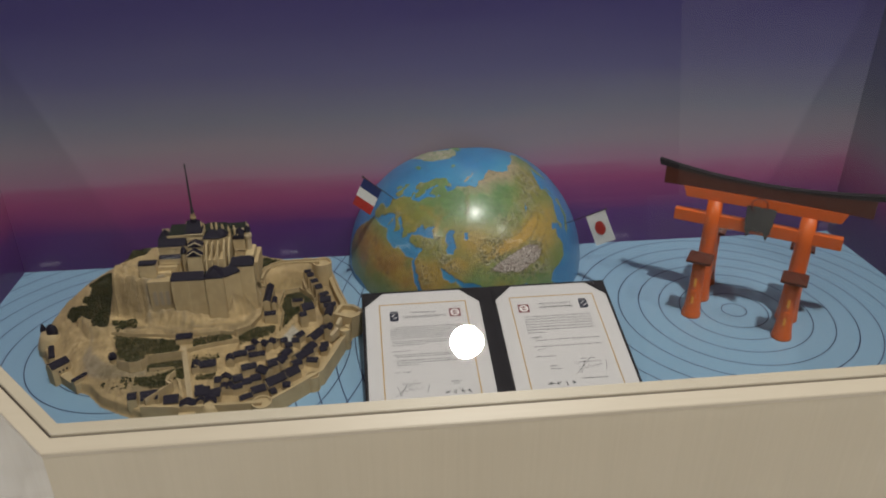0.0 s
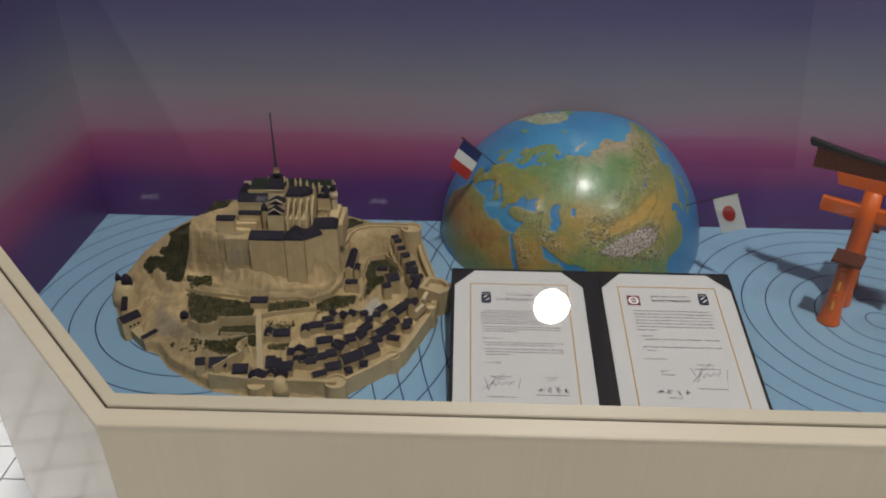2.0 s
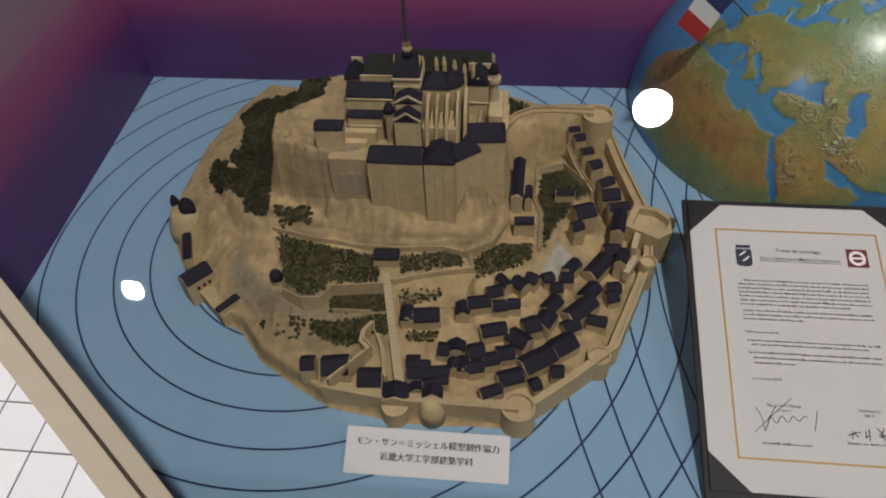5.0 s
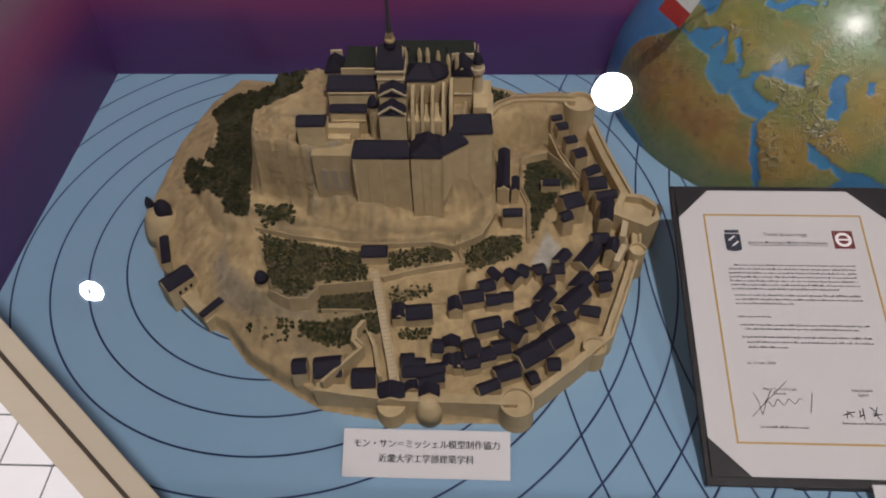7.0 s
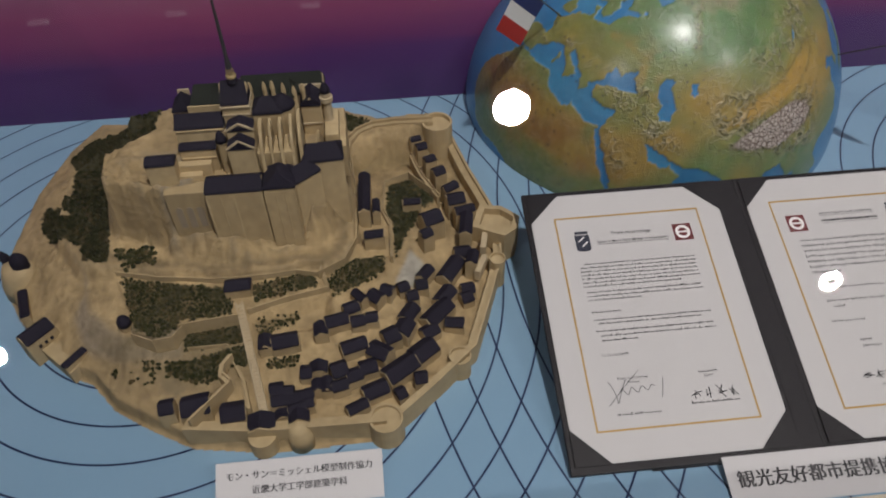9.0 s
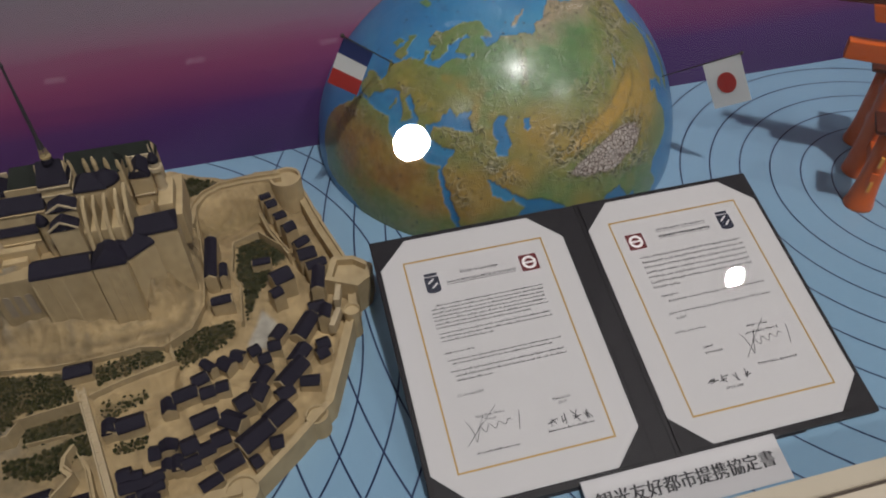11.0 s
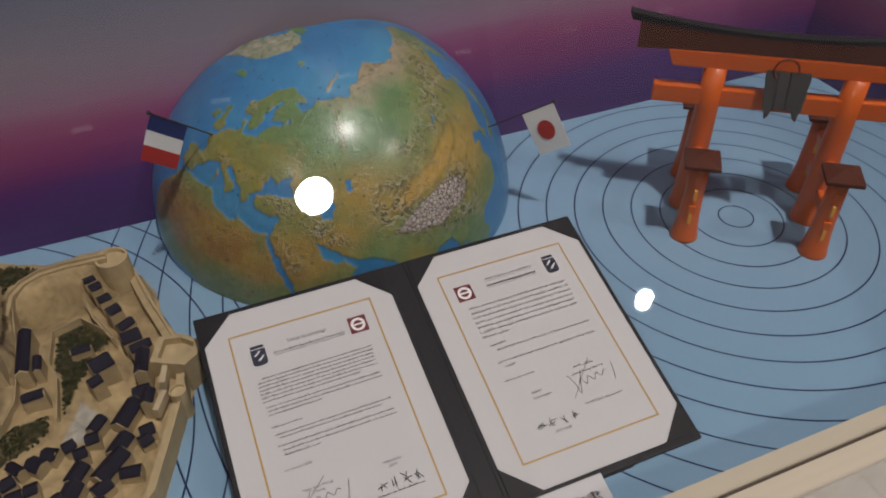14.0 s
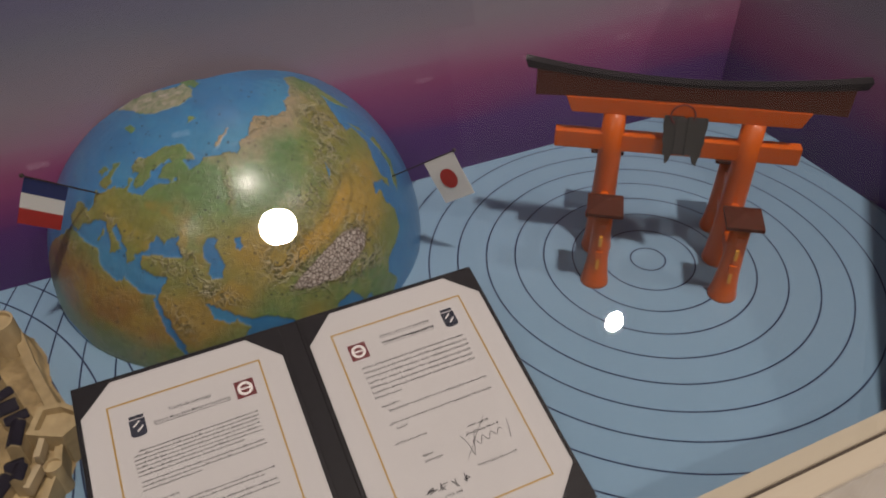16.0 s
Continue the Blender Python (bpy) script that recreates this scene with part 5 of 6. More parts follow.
def gabled_body(x, y, w, d, z0, z1, h, turn=0.0):
    """House walls whose ends, across the first side, rise to a gable."""
    bm = bmesh.new()
    m = pose(x, y, 0, 0, 0, turn)
    a, b = w / 2, d / 2
    q = lambda u, v, k: m @ Vector((u, v, k))
    lo = [bm.verts.new(q(u, v, z0)) for u, v in ((-a, -b), (a, -b), (a, b), (-a, b))]
    hi = [bm.verts.new(q(u, v, z1)) for u, v in ((-a, -b), (a, -b), (a, b), (-a, b))]
    g0, g1 = bm.verts.new(q(-a, 0, z1 + h)), bm.verts.new(q(a, 0, z1 + h))
    bm.faces.new(lo[::-1])
    bm.faces.new((lo[0], lo[1], hi[1], hi[0]))
    bm.faces.new((lo[2], lo[3], hi[3], hi[2]))
    bm.faces.new((lo[1], lo[2], hi[2], g1, hi[1]))
    bm.faces.new((lo[3], lo[0], hi[0], g0, hi[3]))
    bm.faces.new((hi[0], hi[1], g1, g0))
    bm.faces.new((hi[2], hi[3], g0, g1))
    bmesh.ops.bevel(bm, geom=[e for e in bm.edges], offset=0.0004, segments=1, affect="EDGES")
    return bm


def house(ob, x, y, w, d, turn, eave, hip=0.0, name="house"):
    """A plaster house; its ridge runs along w."""
    g = ground_at(x, y)
    w, d = 1.0 * w, 0.86 * d
    eave = max(eave, g + 0.008)
    roof = min(0.010, 0.42 * d)
    body = part(name, gabled_body(x, y, w, d, g - 0.008, eave, roof * 0.85 if hip < 0.2 else 0.0005, turn), STONE, ob)
    part("roof", hip_roof(x, y, w * 0.93 if hip < 0.2 else w, d, eave + 0.0004, roof, turn, hip), SLATE, body)
    return body


def village(ob):
    # place, length along the ridge, depth, turn and eaves of each house
    rows = ((-0.6230, 0.2236, 0.0160, 0.021, 7, 0.8860),
            (-0.5940, 0.2234, 0.0300, 0.028, 8, 0.8860),
            (-0.5570, 0.2145, 0.0260, 0.026, 4, 0.8810),
            (-0.3450, 0.5881, 0.0160, 0.011, 14, 0.9100),
            (-0.3390, 0.5731, 0.0150, 0.015, 16, 0.9090),
            (-0.3300, 0.5480, 0.0160, 0.014, 18, 0.9080),
            (-0.3210, 0.5239, 0.0170, 0.018, 24, 0.9070),
            (-0.3090, 0.4928, 0.0210, 0.015, 29, 0.9070),
            (-0.3050, 0.4718, 0.0230, 0.023, 10, 0.9060),
            (-0.2960, 0.4527, 0.0260, 0.015, 13, 0.9050),
            (-0.2970, 0.4287, 0.0380, 0.017, -99, 0.9050),
            (-0.2960, 0.3777, 0.0210, 0.015, -107, 0.9010),
            (-0.4150, 0.4728, 0.0710, 0.016, -92, 0.9270),
            (-0.4020, 0.4517, 0.0230, 0.010, -92, 0.9230),
            (-0.4060, 0.4067, 0.0240, 0.013, 2, 0.9220))
    for x, y, w, d, turn, eave in rows:
        house(ob, x, y, w, d, turn, eave)
    rows = ((-0.3590, 0.4663, 0.0230, 0.011, 0, 0.9120),
            (-0.3380, 0.4331, 0.0250, 0.026, 21, 0.9150),
            (-0.3460, 0.4102, 0.0150, 0.016, 28, 0.9130),
            (-0.5255, 0.2815, 0.0183, 0.0172, -86, 0.9028),
            (-0.5050, 0.2815, 0.0295, 0.0211, 7, 0.9020),
            (-0.4675, 0.2895, 0.0183, 0.0172, -86, 0.9055),
            (-0.4505, 0.2985, 0.0264, 0.0185, 13, 0.9075),
            (-0.4350, 0.3125, 0.0182, 0.0172, 20, 0.9087),
            (-0.4260, 0.3260, 0.0190, 0.0119, -50, 0.9113),
            (-0.4085, 0.3270, 0.0182, 0.0185, -42, 0.9067),
            (-0.3955, 0.3350, 0.0152, 0.0172, -29, 0.9059),
            (-0.4285, 0.2970, 0.0161, 0.0158, 9, 0.9048),
            (-0.4140, 0.3015, 0.0146, 0.0158, 5, 0.9029),
            (-0.4335, 0.2700, 0.0290, 0.0185, 15, 0.8986),
            (-0.3780, 0.3410, 0.0132, 0.0158, 22, 0.9020),
            (-0.3685, 0.3310, 0.0137, 0.0158, 10, 0.8979))
    for x, y, w, d, turn, eave in rows:
        house(ob, x, y, w, d, turn, eave)
    rows = ((-0.3570, 0.3475, 0.0146, 0.0172, 5, 0.8956),
            (-0.3515, 0.3640, 0.0217, 0.0158, 52, 0.8962),
            (-0.3735, 0.3100, 0.0237, 0.0198, 55, 0.8948),
            (-0.3805, 0.2910, 0.0224, 0.0224, 61, 0.8938),
            (-0.3950, 0.2820, 0.0185, 0.0238, 23, 0.8943),
            (-0.4075, 0.2640, 0.0254, 0.0224, -35, 0.8931),
            (-0.4500, 0.2460, 0.0178, 0.0224, 16, 0.8926),
            (-0.4840, 0.2470, 0.0122, 0.0185, 0, 0.8913),
            (-0.4710, 0.2510, 0.0146, 0.0211, -90, 0.8917),
            (-0.4725, 0.2320, 0.0146, 0.0132, -85, 0.8882),
            (-0.4630, 0.2325, 0.0183, 0.0132, -90, 0.8883),
            (-0.4505, 0.2310, 0.0189, 0.0172, 15, 0.8865),
            (-0.4350, 0.2400, 0.0178, 0.0185, 16, 0.8888),
            (-0.4205, 0.2480, 0.0189, 0.0198, 15, 0.8896),
            (-0.5140, 0.2325, 0.0146, 0.0185, 5, 0.8867),
            (-0.5015, 0.2290, 0.0110, 0.0132, 0, 0.8874))
    for x, y, w, d, turn, eave in rows:
        house(ob, x, y, w, d, turn, eave)
    rows = ((-0.5025, 0.2220, 0.0355, 0.0172, 4, 0.8843),
            (-0.4815, 0.2245, 0.0111, 0.0145, 6, 0.8857),
            (-0.5075, 0.2065, 0.0111, 0.0172, -84, 0.8810),
            (-0.4935, 0.2110, 0.0189, 0.0172, 15, 0.8818),
            (-0.4820, 0.2155, 0.0110, 0.0132, 9, 0.8840),
            (-0.4915, 0.2015, 0.0134, 0.0238, -85, 0.8813),
            (-0.3875, 0.2460, 0.0395, 0.0264, 34, 0.8840),
            (-0.3620, 0.2665, 0.0305, 0.0264, 37, 0.8836),
            (-0.3530, 0.2900, 0.0196, 0.0198, 30, 0.8856),
            (-0.3425, 0.3120, 0.0405, 0.0238, 46, 0.8883),
            (-0.3320, 0.3370, 0.0278, 0.0211, 52, 0.8857),
            (-0.3210, 0.3730, 0.0386, 0.0224, 55, 0.8889),
            (-0.3045, 0.4015, 0.0207, 0.0211, 3, 0.8846),
            (-0.3045, 0.3480, 0.0161, 0.0185, 9, 0.8812),
            (-0.3075, 0.3360, 0.0143, 0.0185, 20, 0.8810),
            (-0.3250, 0.3005, 0.0222, 0.0158, -9, 0.8826))
    for x, y, w, d, turn, eave in rows:
        house(ob, x, y, w, d, turn, eave)
    rows = ((-0.4145, 0.2240, 0.0274, 0.0211, 21, 0.8828),
            (-0.4330, 0.2070, 0.0240, 0.0145, 24, 0.8818),
            (-0.3890, 0.2190, 0.0110, 0.0172, 27, 0.8802),
            (-0.3670, 0.2355, 0.0146, 0.0172, 5, 0.8799))
    for x, y, w, d, turn, eave in rows:
        house(ob, x, y, w, d, turn, eave)
    # western shore
    h = house(ob, -0.7790, 0.3345, 0.036, 0.024, 48, 0.886)
    for i in range(3):
        part("window_hole", box(-0.0016, 0.0016, -0.0006, 0.0006, -0.002, 0.002, pose(-0.7790, 0.3345, 0.8765, 0, 0, 48) @ pose(-0.006 + 0.007 * i, -0.0121, 0)), SLATE, h)
    house(ob, -0.7345, 0.3020, 0.028, 0.0095, 54, 0.873, 0.3)
    house(ob, -0.8080, 0.3823, 0.042, 0.011, -70, 0.880, 0.4)
    house(ob, -0.5565, 0.3500, 0.0285, 0.0185, 3, 0.918, 0.3, name="gate_hut")
    g = ground_at(-0.6800, 0.3272)
    drum = part("watch_turret", lathe([(0.0072, g - 0.02), (0.0068, g + 0.006)], (-0.6800, 0.3272, 0), 14), STONE, ob)
    part("turret_cap", lathe([(0.0076, g + 0.0062), (0.0074, g + 0.011), (0.0052, g + 0.016), (0.0010, g + 0.0185)], (-0.6800, 0.3272, 0), 14), SLATE, drum, smooth=True)
    # west chapel on its rock with two dark turrets
    part("west_rock", lathe([(0.025, DECK), (0.0235, 0.866), (0.0185, 0.882), (0.0140, 0.8915)], (-0.827, 0.432, 0), 20), STONE, ob, smooth=True)
    for x, y, r, z in ((-0.8205, 0.433, 0.0098, 0.895), (-0.8400, 0.443, 0.0056, 0.890)):
        part("west_turret", lathe([(r, z - 0.020), (r, z + 0.003), (r * 0.82, z + 0.008), (r * 0.40, z + 0.013), (0.0006, z + 0.0155)], (x, y, 0), 16), SLATE, ob, smooth=True)
    # shore yard with its low wall
    part("shore_yard", prism([(-0.780, 0.326), (-0.738, 0.287), (-0.721, 0.311), (-0.763, 0.356)], DECK, 0.8690), STONE, ob)


def wall_run(points, z0, z1, thick, bm=None):
    """A wall of even thickness along a bent line, with a low parapet on its outer side."""
    bm = bm or bmesh.new()
    p = [Vector((a, b)) for a, b in zip(points[::2], points[1::2])]
    lift = 0.0
    for a, b in zip(p, p[1:]):
        d = (b - a).normalized()
        n = Vector((d.y, -d.x)) * thick / 2
        e = d * thick * 0.25
        lift += 0.0003
        for s0, s1, low, top in ((-1, 1, z0, z1 + lift), (0.45, 1.02, z1 + lift - 0.002, z1 + lift + 0.004)):
            prism([tuple(a - e + n * s0)[:2], tuple(a - e + n * s1)[:2], tuple(b + e + n * s1)[:2], tuple(b + e + n * s0)[:2]], low, top, bm)
    bmesh.ops.recalc_face_normals(bm, faces=bm.faces)
    return bm


def ramparts(ob):
    lo = DECK
    part("rampart_south", wall_run([-0.6020, 0.2045, -0.5290, 0.1948, -0.4080, 0.1927], lo, 0.878, 0.012), STONE, ob)
    part("rampart_southeast", wall_run([-0.3910, 0.1986, -0.3520, 0.2312, -0.3080, 0.2718], lo, 0.878, 0.009), STONE, ob)
    part("rampart_east", wall_run([-0.3080, 0.2738, -0.2860, 0.3306, -0.2640, 0.3904, -0.2580, 0.4414], lo, 0.879, 0.010), STONE, ob)
    part("rampart_northeast", wall_run([-0.2640, 0.4674, -0.2850, 0.5466, -0.3000, 0.6157], lo, 0.886, 0.012), STONE, ob)
    part("north_wall", wall_run([-0.3220, 0.6119, -0.3690, 0.6134, -0.4000, 0.6106, -0.4200, 0.5988, -0.4330, 0.5789, -0.4370, 0.5470], 0.88, 0.921, 0.007), STONE, ob)
    part("path_wall", wall_run([-0.4700, 0.3613, -0.4410, 0.3780, -0.4270, 0.4089, -0.4250, 0.4769, -0.4330, 0.5669], 0.89, 0.9135, 0.003), STONE, ob)
    part("path_wall", wall_run([-0.6960, 0.3903, -0.6420, 0.3768, -0.5860, 0.3678, -0.5290, 0.3673, -0.4960, 0.3705, -0.4700, 0.3633], 0.89, 0.9085, 0.003), STONE, ob)
    part("lane_wall", wall_run([-0.3260, 0.4790, -0.3450, 0.5241, -0.3540, 0.5612], 0.87, 0.905, 0.0035), STONE, ob)

    def drum(x, y, r, top, name="tower", floor_drop=0.004):
        part(name, lathe([(r * 1.06, lo), (r * 1.02, lo + 0.01), (r, top), (r * 0.86, top), (r * 0.84, top - floor_drop), (0.0005, top - floor_drop)], (x, y, 0), 26), STONE, ob, smooth=False)

    drum(-0.4055, 0.1915, 0.0170, 0.881)
    drum(-0.324, 0.2585, 0.0120, 0.880)
    drum(-0.266, 0.3815, 0.0095, 0.892)
    drum(-0.3145, 0.610, 0.0205, 0.920, "northeast_tower", 0.006)
    drum(-0.5285, 0.1905, 0.0140, 0.872, "gate_tower", 0.0)
    gate = part("gate_house", gabled_body(-0.5285, 0.1985, 0.020, 0.026, 0.862, 0.8800, 0.0075, 90), STONE, ob)
    part("roof", hip_roof(-0.5285, 0.2000, 0.018, 0.027, 0.8805, 0.0085, 90, 0.0), SLATE, gate)
    part("domed_tower", lathe([(0.0140, lo), (0.0130, 0.871), (0.0122, 0.872), (0.0118, 0.877), (0.0090, 0.882), (0.0025, 0.885)], (-0.4915, 0.1915, 0), 24), STONE, ob, smooth=True)
    # pointed bastion on the east side, with its small yard
    part("bastion", prism([(-0.290, 0.430), (-0.253, 0.410), (-0.237, 0.421), (-0.230, 0.441), (-0.250, 0.461), (-0.276, 0.466)], lo, 0.888), STONE, ob)
    bm = bmesh.new()
    b = [(-0.290, 0.430), (-0.253, 0.410), (-0.237, 0.421), (-0.230, 0.441), (-0.250, 0.461), (-0.276, 0.466)]
    for p0, p1 in zip(b, b[1:] + b[:1]):
        c = Vector((-0.257, 0.440))
        q0, q1 = Vector(p0).lerp(c, 0.28), Vector(p1).lerp(c, 0.28)
        prism([p0, p1, tuple(q1), tuple(q0)], 0.888, 0.898, bm)
    part("bastion_parapet", bm, STONE, ob)
    # long stair from the gate to the hut
    bm = bmesh.new()
    a, c = Vector((-0.5240, 0.201, 0.880)), Vector((-0.556, 0.333, 0.906))
    side = Vector((c.y - a.y, a.x - c.x, 0)).normalized()
    n = 30
    for i in range(n):
        p, q = a.lerp(c, i / n), a.lerp(c, (i + 1) / n)
        w = side * 0.0028
        prism([tuple((p + w).xy), tuple((q + w).xy), tuple((q - w).xy), tuple((p - w).xy)][::-1], 0.862, p.z, bm)
    bmesh.ops.recalc_face_normals(bm, faces=bm.faces)
    stair = part("stair", bm, PALEWALL, ob)
    for s in (-1, 1):
        bm = bmesh.new()
        o0, o1 = side * (0.0029 * s), side * (0.0041 * s)
        vs = []
        for p, h in ((a, 0.003), (c, 0.003)):
            for o in (o0, o1):
                vs.append([bm.verts.new((p.x + o.x, p.y + o.y, k)) for k in (0.862, p.z + h)])
        for i, j in ((0, 1), (1, 3), (3, 2), (2, 0)):
            bm.faces.new((vs[i][0], vs[j][0], vs[j][1], vs[i][1]))
        bm.faces.new((vs[0][1], vs[1][1], vs[3][1], vs[2][1]))
        bmesh.ops.recalc_face_normals(bm, faces=bm.faces)
        part("stair_wall", bm, PALEWALL, stair)
    # walls beside the gate court and under the terraces
    part("court_wall", wall_run([-0.5960, 0.2024, -0.5620, 0.2421], 0.862, 0.892, 0.005), STONE, ob)
    part("court_wall", wall_run([-0.5620, 0.2421, -0.5700, 0.2512, -0.5700, 0.2622, -0.5630, 0.2731], 0.862, 0.894, 0.006), STONE, ob)
    part("court_wall", wall_run([-0.5590, 0.2701, -0.5490, 0.2480, -0.5410, 0.2139], 0.862, 0.886, 0.004), STONE, ob)
    part("terrace_wall", wall_run([-0.5450, 0.3229, -0.5080, 0.3346, -0.4600, 0.3452], 0.875, 0.906, 0.004), STONE, ob)
    part("terrace_wall", wall_run([-0.6180, 0.3116, -0.5560, 0.3190], 0.875, 0.904, 0.004), STONE, ob)
    part("terrace_wall", wall_run([-0.6650, 0.3050, -0.6420, 0.2938, -0.6230, 0.2956, -0.6150, 0.3086], 0.875, 0.903, 0.003), STONE, ob)
    part("terrace_wall", wall_run([-0.6080, 0.2895, -0.5680, 0.2901], 0.872, 0.891, 0.003), STONE, ob)
    part("terrace_wall", wall_run([-0.4600, 0.3432, -0.4680, 0.3732], 0.88, 0.910, 0.003), STONE, ob)
    part("garden_wall", wall_run([-0.3880, 0.3825, -0.3870, 0.4365, -0.3950, 0.4616, -0.3910, 0.5136], 0.88, 0.905, 0.003), STONE, ob)
    part("garden_wall", wall_run([-0.3910, 0.5146, -0.3590, 0.5273, -0.3300, 0.4910], 0.88, 0.903, 0.003), STONE, ob)
    part("slip_roof", box(-0.0035, 0.0035, -0.016, 0.016, 0.880, 0.894, pose(-0.2770, 0.4135, 0, 0, 0, -14), 0.0006), PALEWALL, ob)
    part("slip_roof", box(-0.0035, 0.0035, -0.014, 0.014, 0.878, 0.893, pose(-0.2860, 0.3746, 0, 0, 0, -26), 0.0006), PALEWALL, ob)


def abbey(ob):
    def wing(x0, x1, y0, y1, z0, z1, h, hip=0.3, turn=0.0, name="abbey_wing", cross=None, roof=None):
        x, y, w, d = (x0 + x1) / 2, (y0 + y1) / 2, x1 - x0, y1 - y0
        if cross is None and d > w or cross:
            w, d, turn = d, w, turn + 90
        b = part(name, gabled_body(x, y, w, d, z0, z1, h * 0.85 if hip < 0.2 else 0.0005, turn), ABBEYSTONE, ob)
        part("roof", hip_roof(x, y, w, d * (0.97 if hip < 0.2 else 1), z1 + 0.0004, h, turn, hip, over=0.0008), roof or SLATE, b)
        return b

    def strip(parent, name, *run, material=None):
        """A proud moulding or pilaster on a wall: x0, x1, y0, y1, z0, z1."""
        part(name, box(*run, None, 0.0005), material or ABBEYSTONE, parent)

    # great southern range over the cliff, in three stepped blocks
    a = wing(-0.577, -0.5175, 0.4020, 0.4300, 0.915, 1.005, 0.0110, 0.12)
    for x in (-0.5765, -0.5620, -0.5480, -0.5190):
        strip(a, "pilaster", x - 0.0010, x + 0.0010, 0.4013, 0.4022, 0.925, 0.998)
    b = wing(-0.5158, -0.4830, 0.4000, 0.4340, 0.910, 1.008, 0.0150, 0.55)
    for x in (-0.5150, -0.5040, -0.4945, -0.4838):
        strip(b, "pilaster", x - 0.0009, x + 0.0009, 0.3993, 0.4002, 0.920, 1.000)
    part("dormer", hip_roof(-0.502, 0.421, 0.016, 0.013, 1.0120, 0.0090, 90, 0.2), SLATE, b)
    wing(-0.4760, -0.4320, 0.4330, 0.4640, 0.915, 1.013, 0.0130, 0.40, 4)
    wing(-0.4930, -0.4600, 0.4170, 0.4400, 0.915, 1.004, 0.0130, 0.35, 38)
    # western terrace: parapet walls and the low house at its edge
    w = part("retaining_wall", box(-0.6230, -0.5775, 0.4125, 0.4460, 0.925, 1.0000, None, 0.0012), STONE, ob)
    for x in (-0.6120, -0.6010, -0.5900):
        arch = [(x + 0.0036 * math.cos(q), 0.976 + 0.0036 * math.sin(q)) for q in np.linspace(0, math.pi, 9)]
        part("blind_arch", prism([(x - 0.0036, 0.950), (x + 0.0036, 0.950)] + arch, -0.0006, 0.0006, m=pose(0, 0.4124, 0, 90)), GREYWASH, w)
    part("terrace_step", box(-0.6200, -0.5820, 0.4310, 0.4470, 0.990, 1.0075, None, 0.001), ABBEYSTONE, ob)
    part("terrace_step", box(-0.6080, -0.5720, 0.4385, 0.4472, 0.990, 1.0160, None, 0.001), ABBEYSTONE, ob)
    wing(-0.6360, -0.6060, 0.4250, 0.4420, 0.985, 1.0290, 0.0055, 0.08, name="terrace_house")
    # west wings before the nave
    w = wing(-0.6030, -0.5650, 0.4470, 0.4600, 0.985, 1.0295, 0.0045, 0.06)
    strip(w, "string_course", -0.6030, -0.5650, 0.4458, 0.4472, 1.0180, 1.0196)
    w = wing(-0.6050, -0.5540, 0.4600, 0.4860, 0.985, 1.0470, 0.0115, 0.10)
    strip(w, "string_course", -0.6050, -0.5540, 0.4588, 0.4602, 1.0440, 1.0456)
    wing(-0.6130, -0.5930, 0.4960, 0.5200, 0.970, 1.0450, 0.0140, 0.55)
    part("gable_wall", box(-0.6090, -0.5960, 0.5210, 0.5235, 1.00, 1.0560, None, 0.0006), PALEWALL, ob)
    # stair tower with its pointed cap
    part("stair_tower", lathe([(0.0056, 0.985), (0.0052, 1.0385), (0.0060, 1.0390), (0.0060, 1.0402)], (-0.5560, 0.4450, 0), 16), ABBEYSTONE, ob, smooth=False)
    part("turret_cap", lathe([(0.0062, 1.0404), (0.0056, 1.0450), (0.0034, 1.0505), (0.0005, 1.0545)], (-0.5560, 0.4450, 0), 16), SLATE, ob, smooth=True)
    # two stepped gables before the crossing, with pale copings
    for y0, y1, z1, h in ((0.4300, 0.4440, 1.0400, 0.0110), (0.4470, 0.4640, 1.0510, 0.0085)):
        g = wing(-0.5490, -0.5210, y0, y1, 0.985, z1, h, 0.0, cross=True)
        for s in (-1, 1):
            lean = math.degrees(math.atan2(h * 0.9, 0.014))
            part("coping", box(-0.0086, 0.0086, -0.0011, 0.0011, -0.0007, 0.0011, pose(-0.5350 + s * 0.0072, y0 - 0.0002, z1 + h * 0.47, 0, s * lean, 0)), PALEWALL, g)
    # church: crossing, nave, choir, northern range
    c = wing(-0.5520, -0.5240, 0.4660, 0.4960, 0.985, 1.0700, 0.0210, 0.16, cross=False)
    for z, o in ((1.0660, 0.0016), (1.0560, 0.0008)):
        strip(c, "cornice", -0.5520 - o, -0.5240 + o, 0.4660 - o, 0.4960, z, z + 0.0024, material=PALEWALL)
    wing(-0.5900, -0.5530, 0.4900, 0.5180, 0.985, 1.0540, 0.0190, 0.45, roof=MOSS)
    part("nave_wall", box(-0.5930, -0.5530, 0.4862, 0.4882, 1.03, 1.0570, None, 0.0005), ABBEYSTONE, ob)
    wing(-0.5230, -0.4790, 0.4920, 0.5200, 0.985, 1.0560, 0.0160, 0.30, roof=MOSS)
    ch = wing(-0.5210, -0.4900, 0.4620, 0.4900, 0.985, 1.0590, 0.0125, 0.80, name="apse")
    part("apse_bay", lathe([(0.0130, 0.985), (0.0128, 1.0585)], (-0.4900, 0.4760, 0), 18), ABBEYSTONE, ch)
    part("apse_roof", lathe([(0.0138, 1.0588), (0.0130, 1.0620), (0.0060, 1.0700), (0.0008, 1.0718)], (-0.4905, 0.4760, 0), 18), SLATE, ch, smooth=True)
    wing(-0.5450, -0.4500, 0.5340, 0.5660, 0.960, 1.0300, 0.0200, 0.15, roof=MOSS)
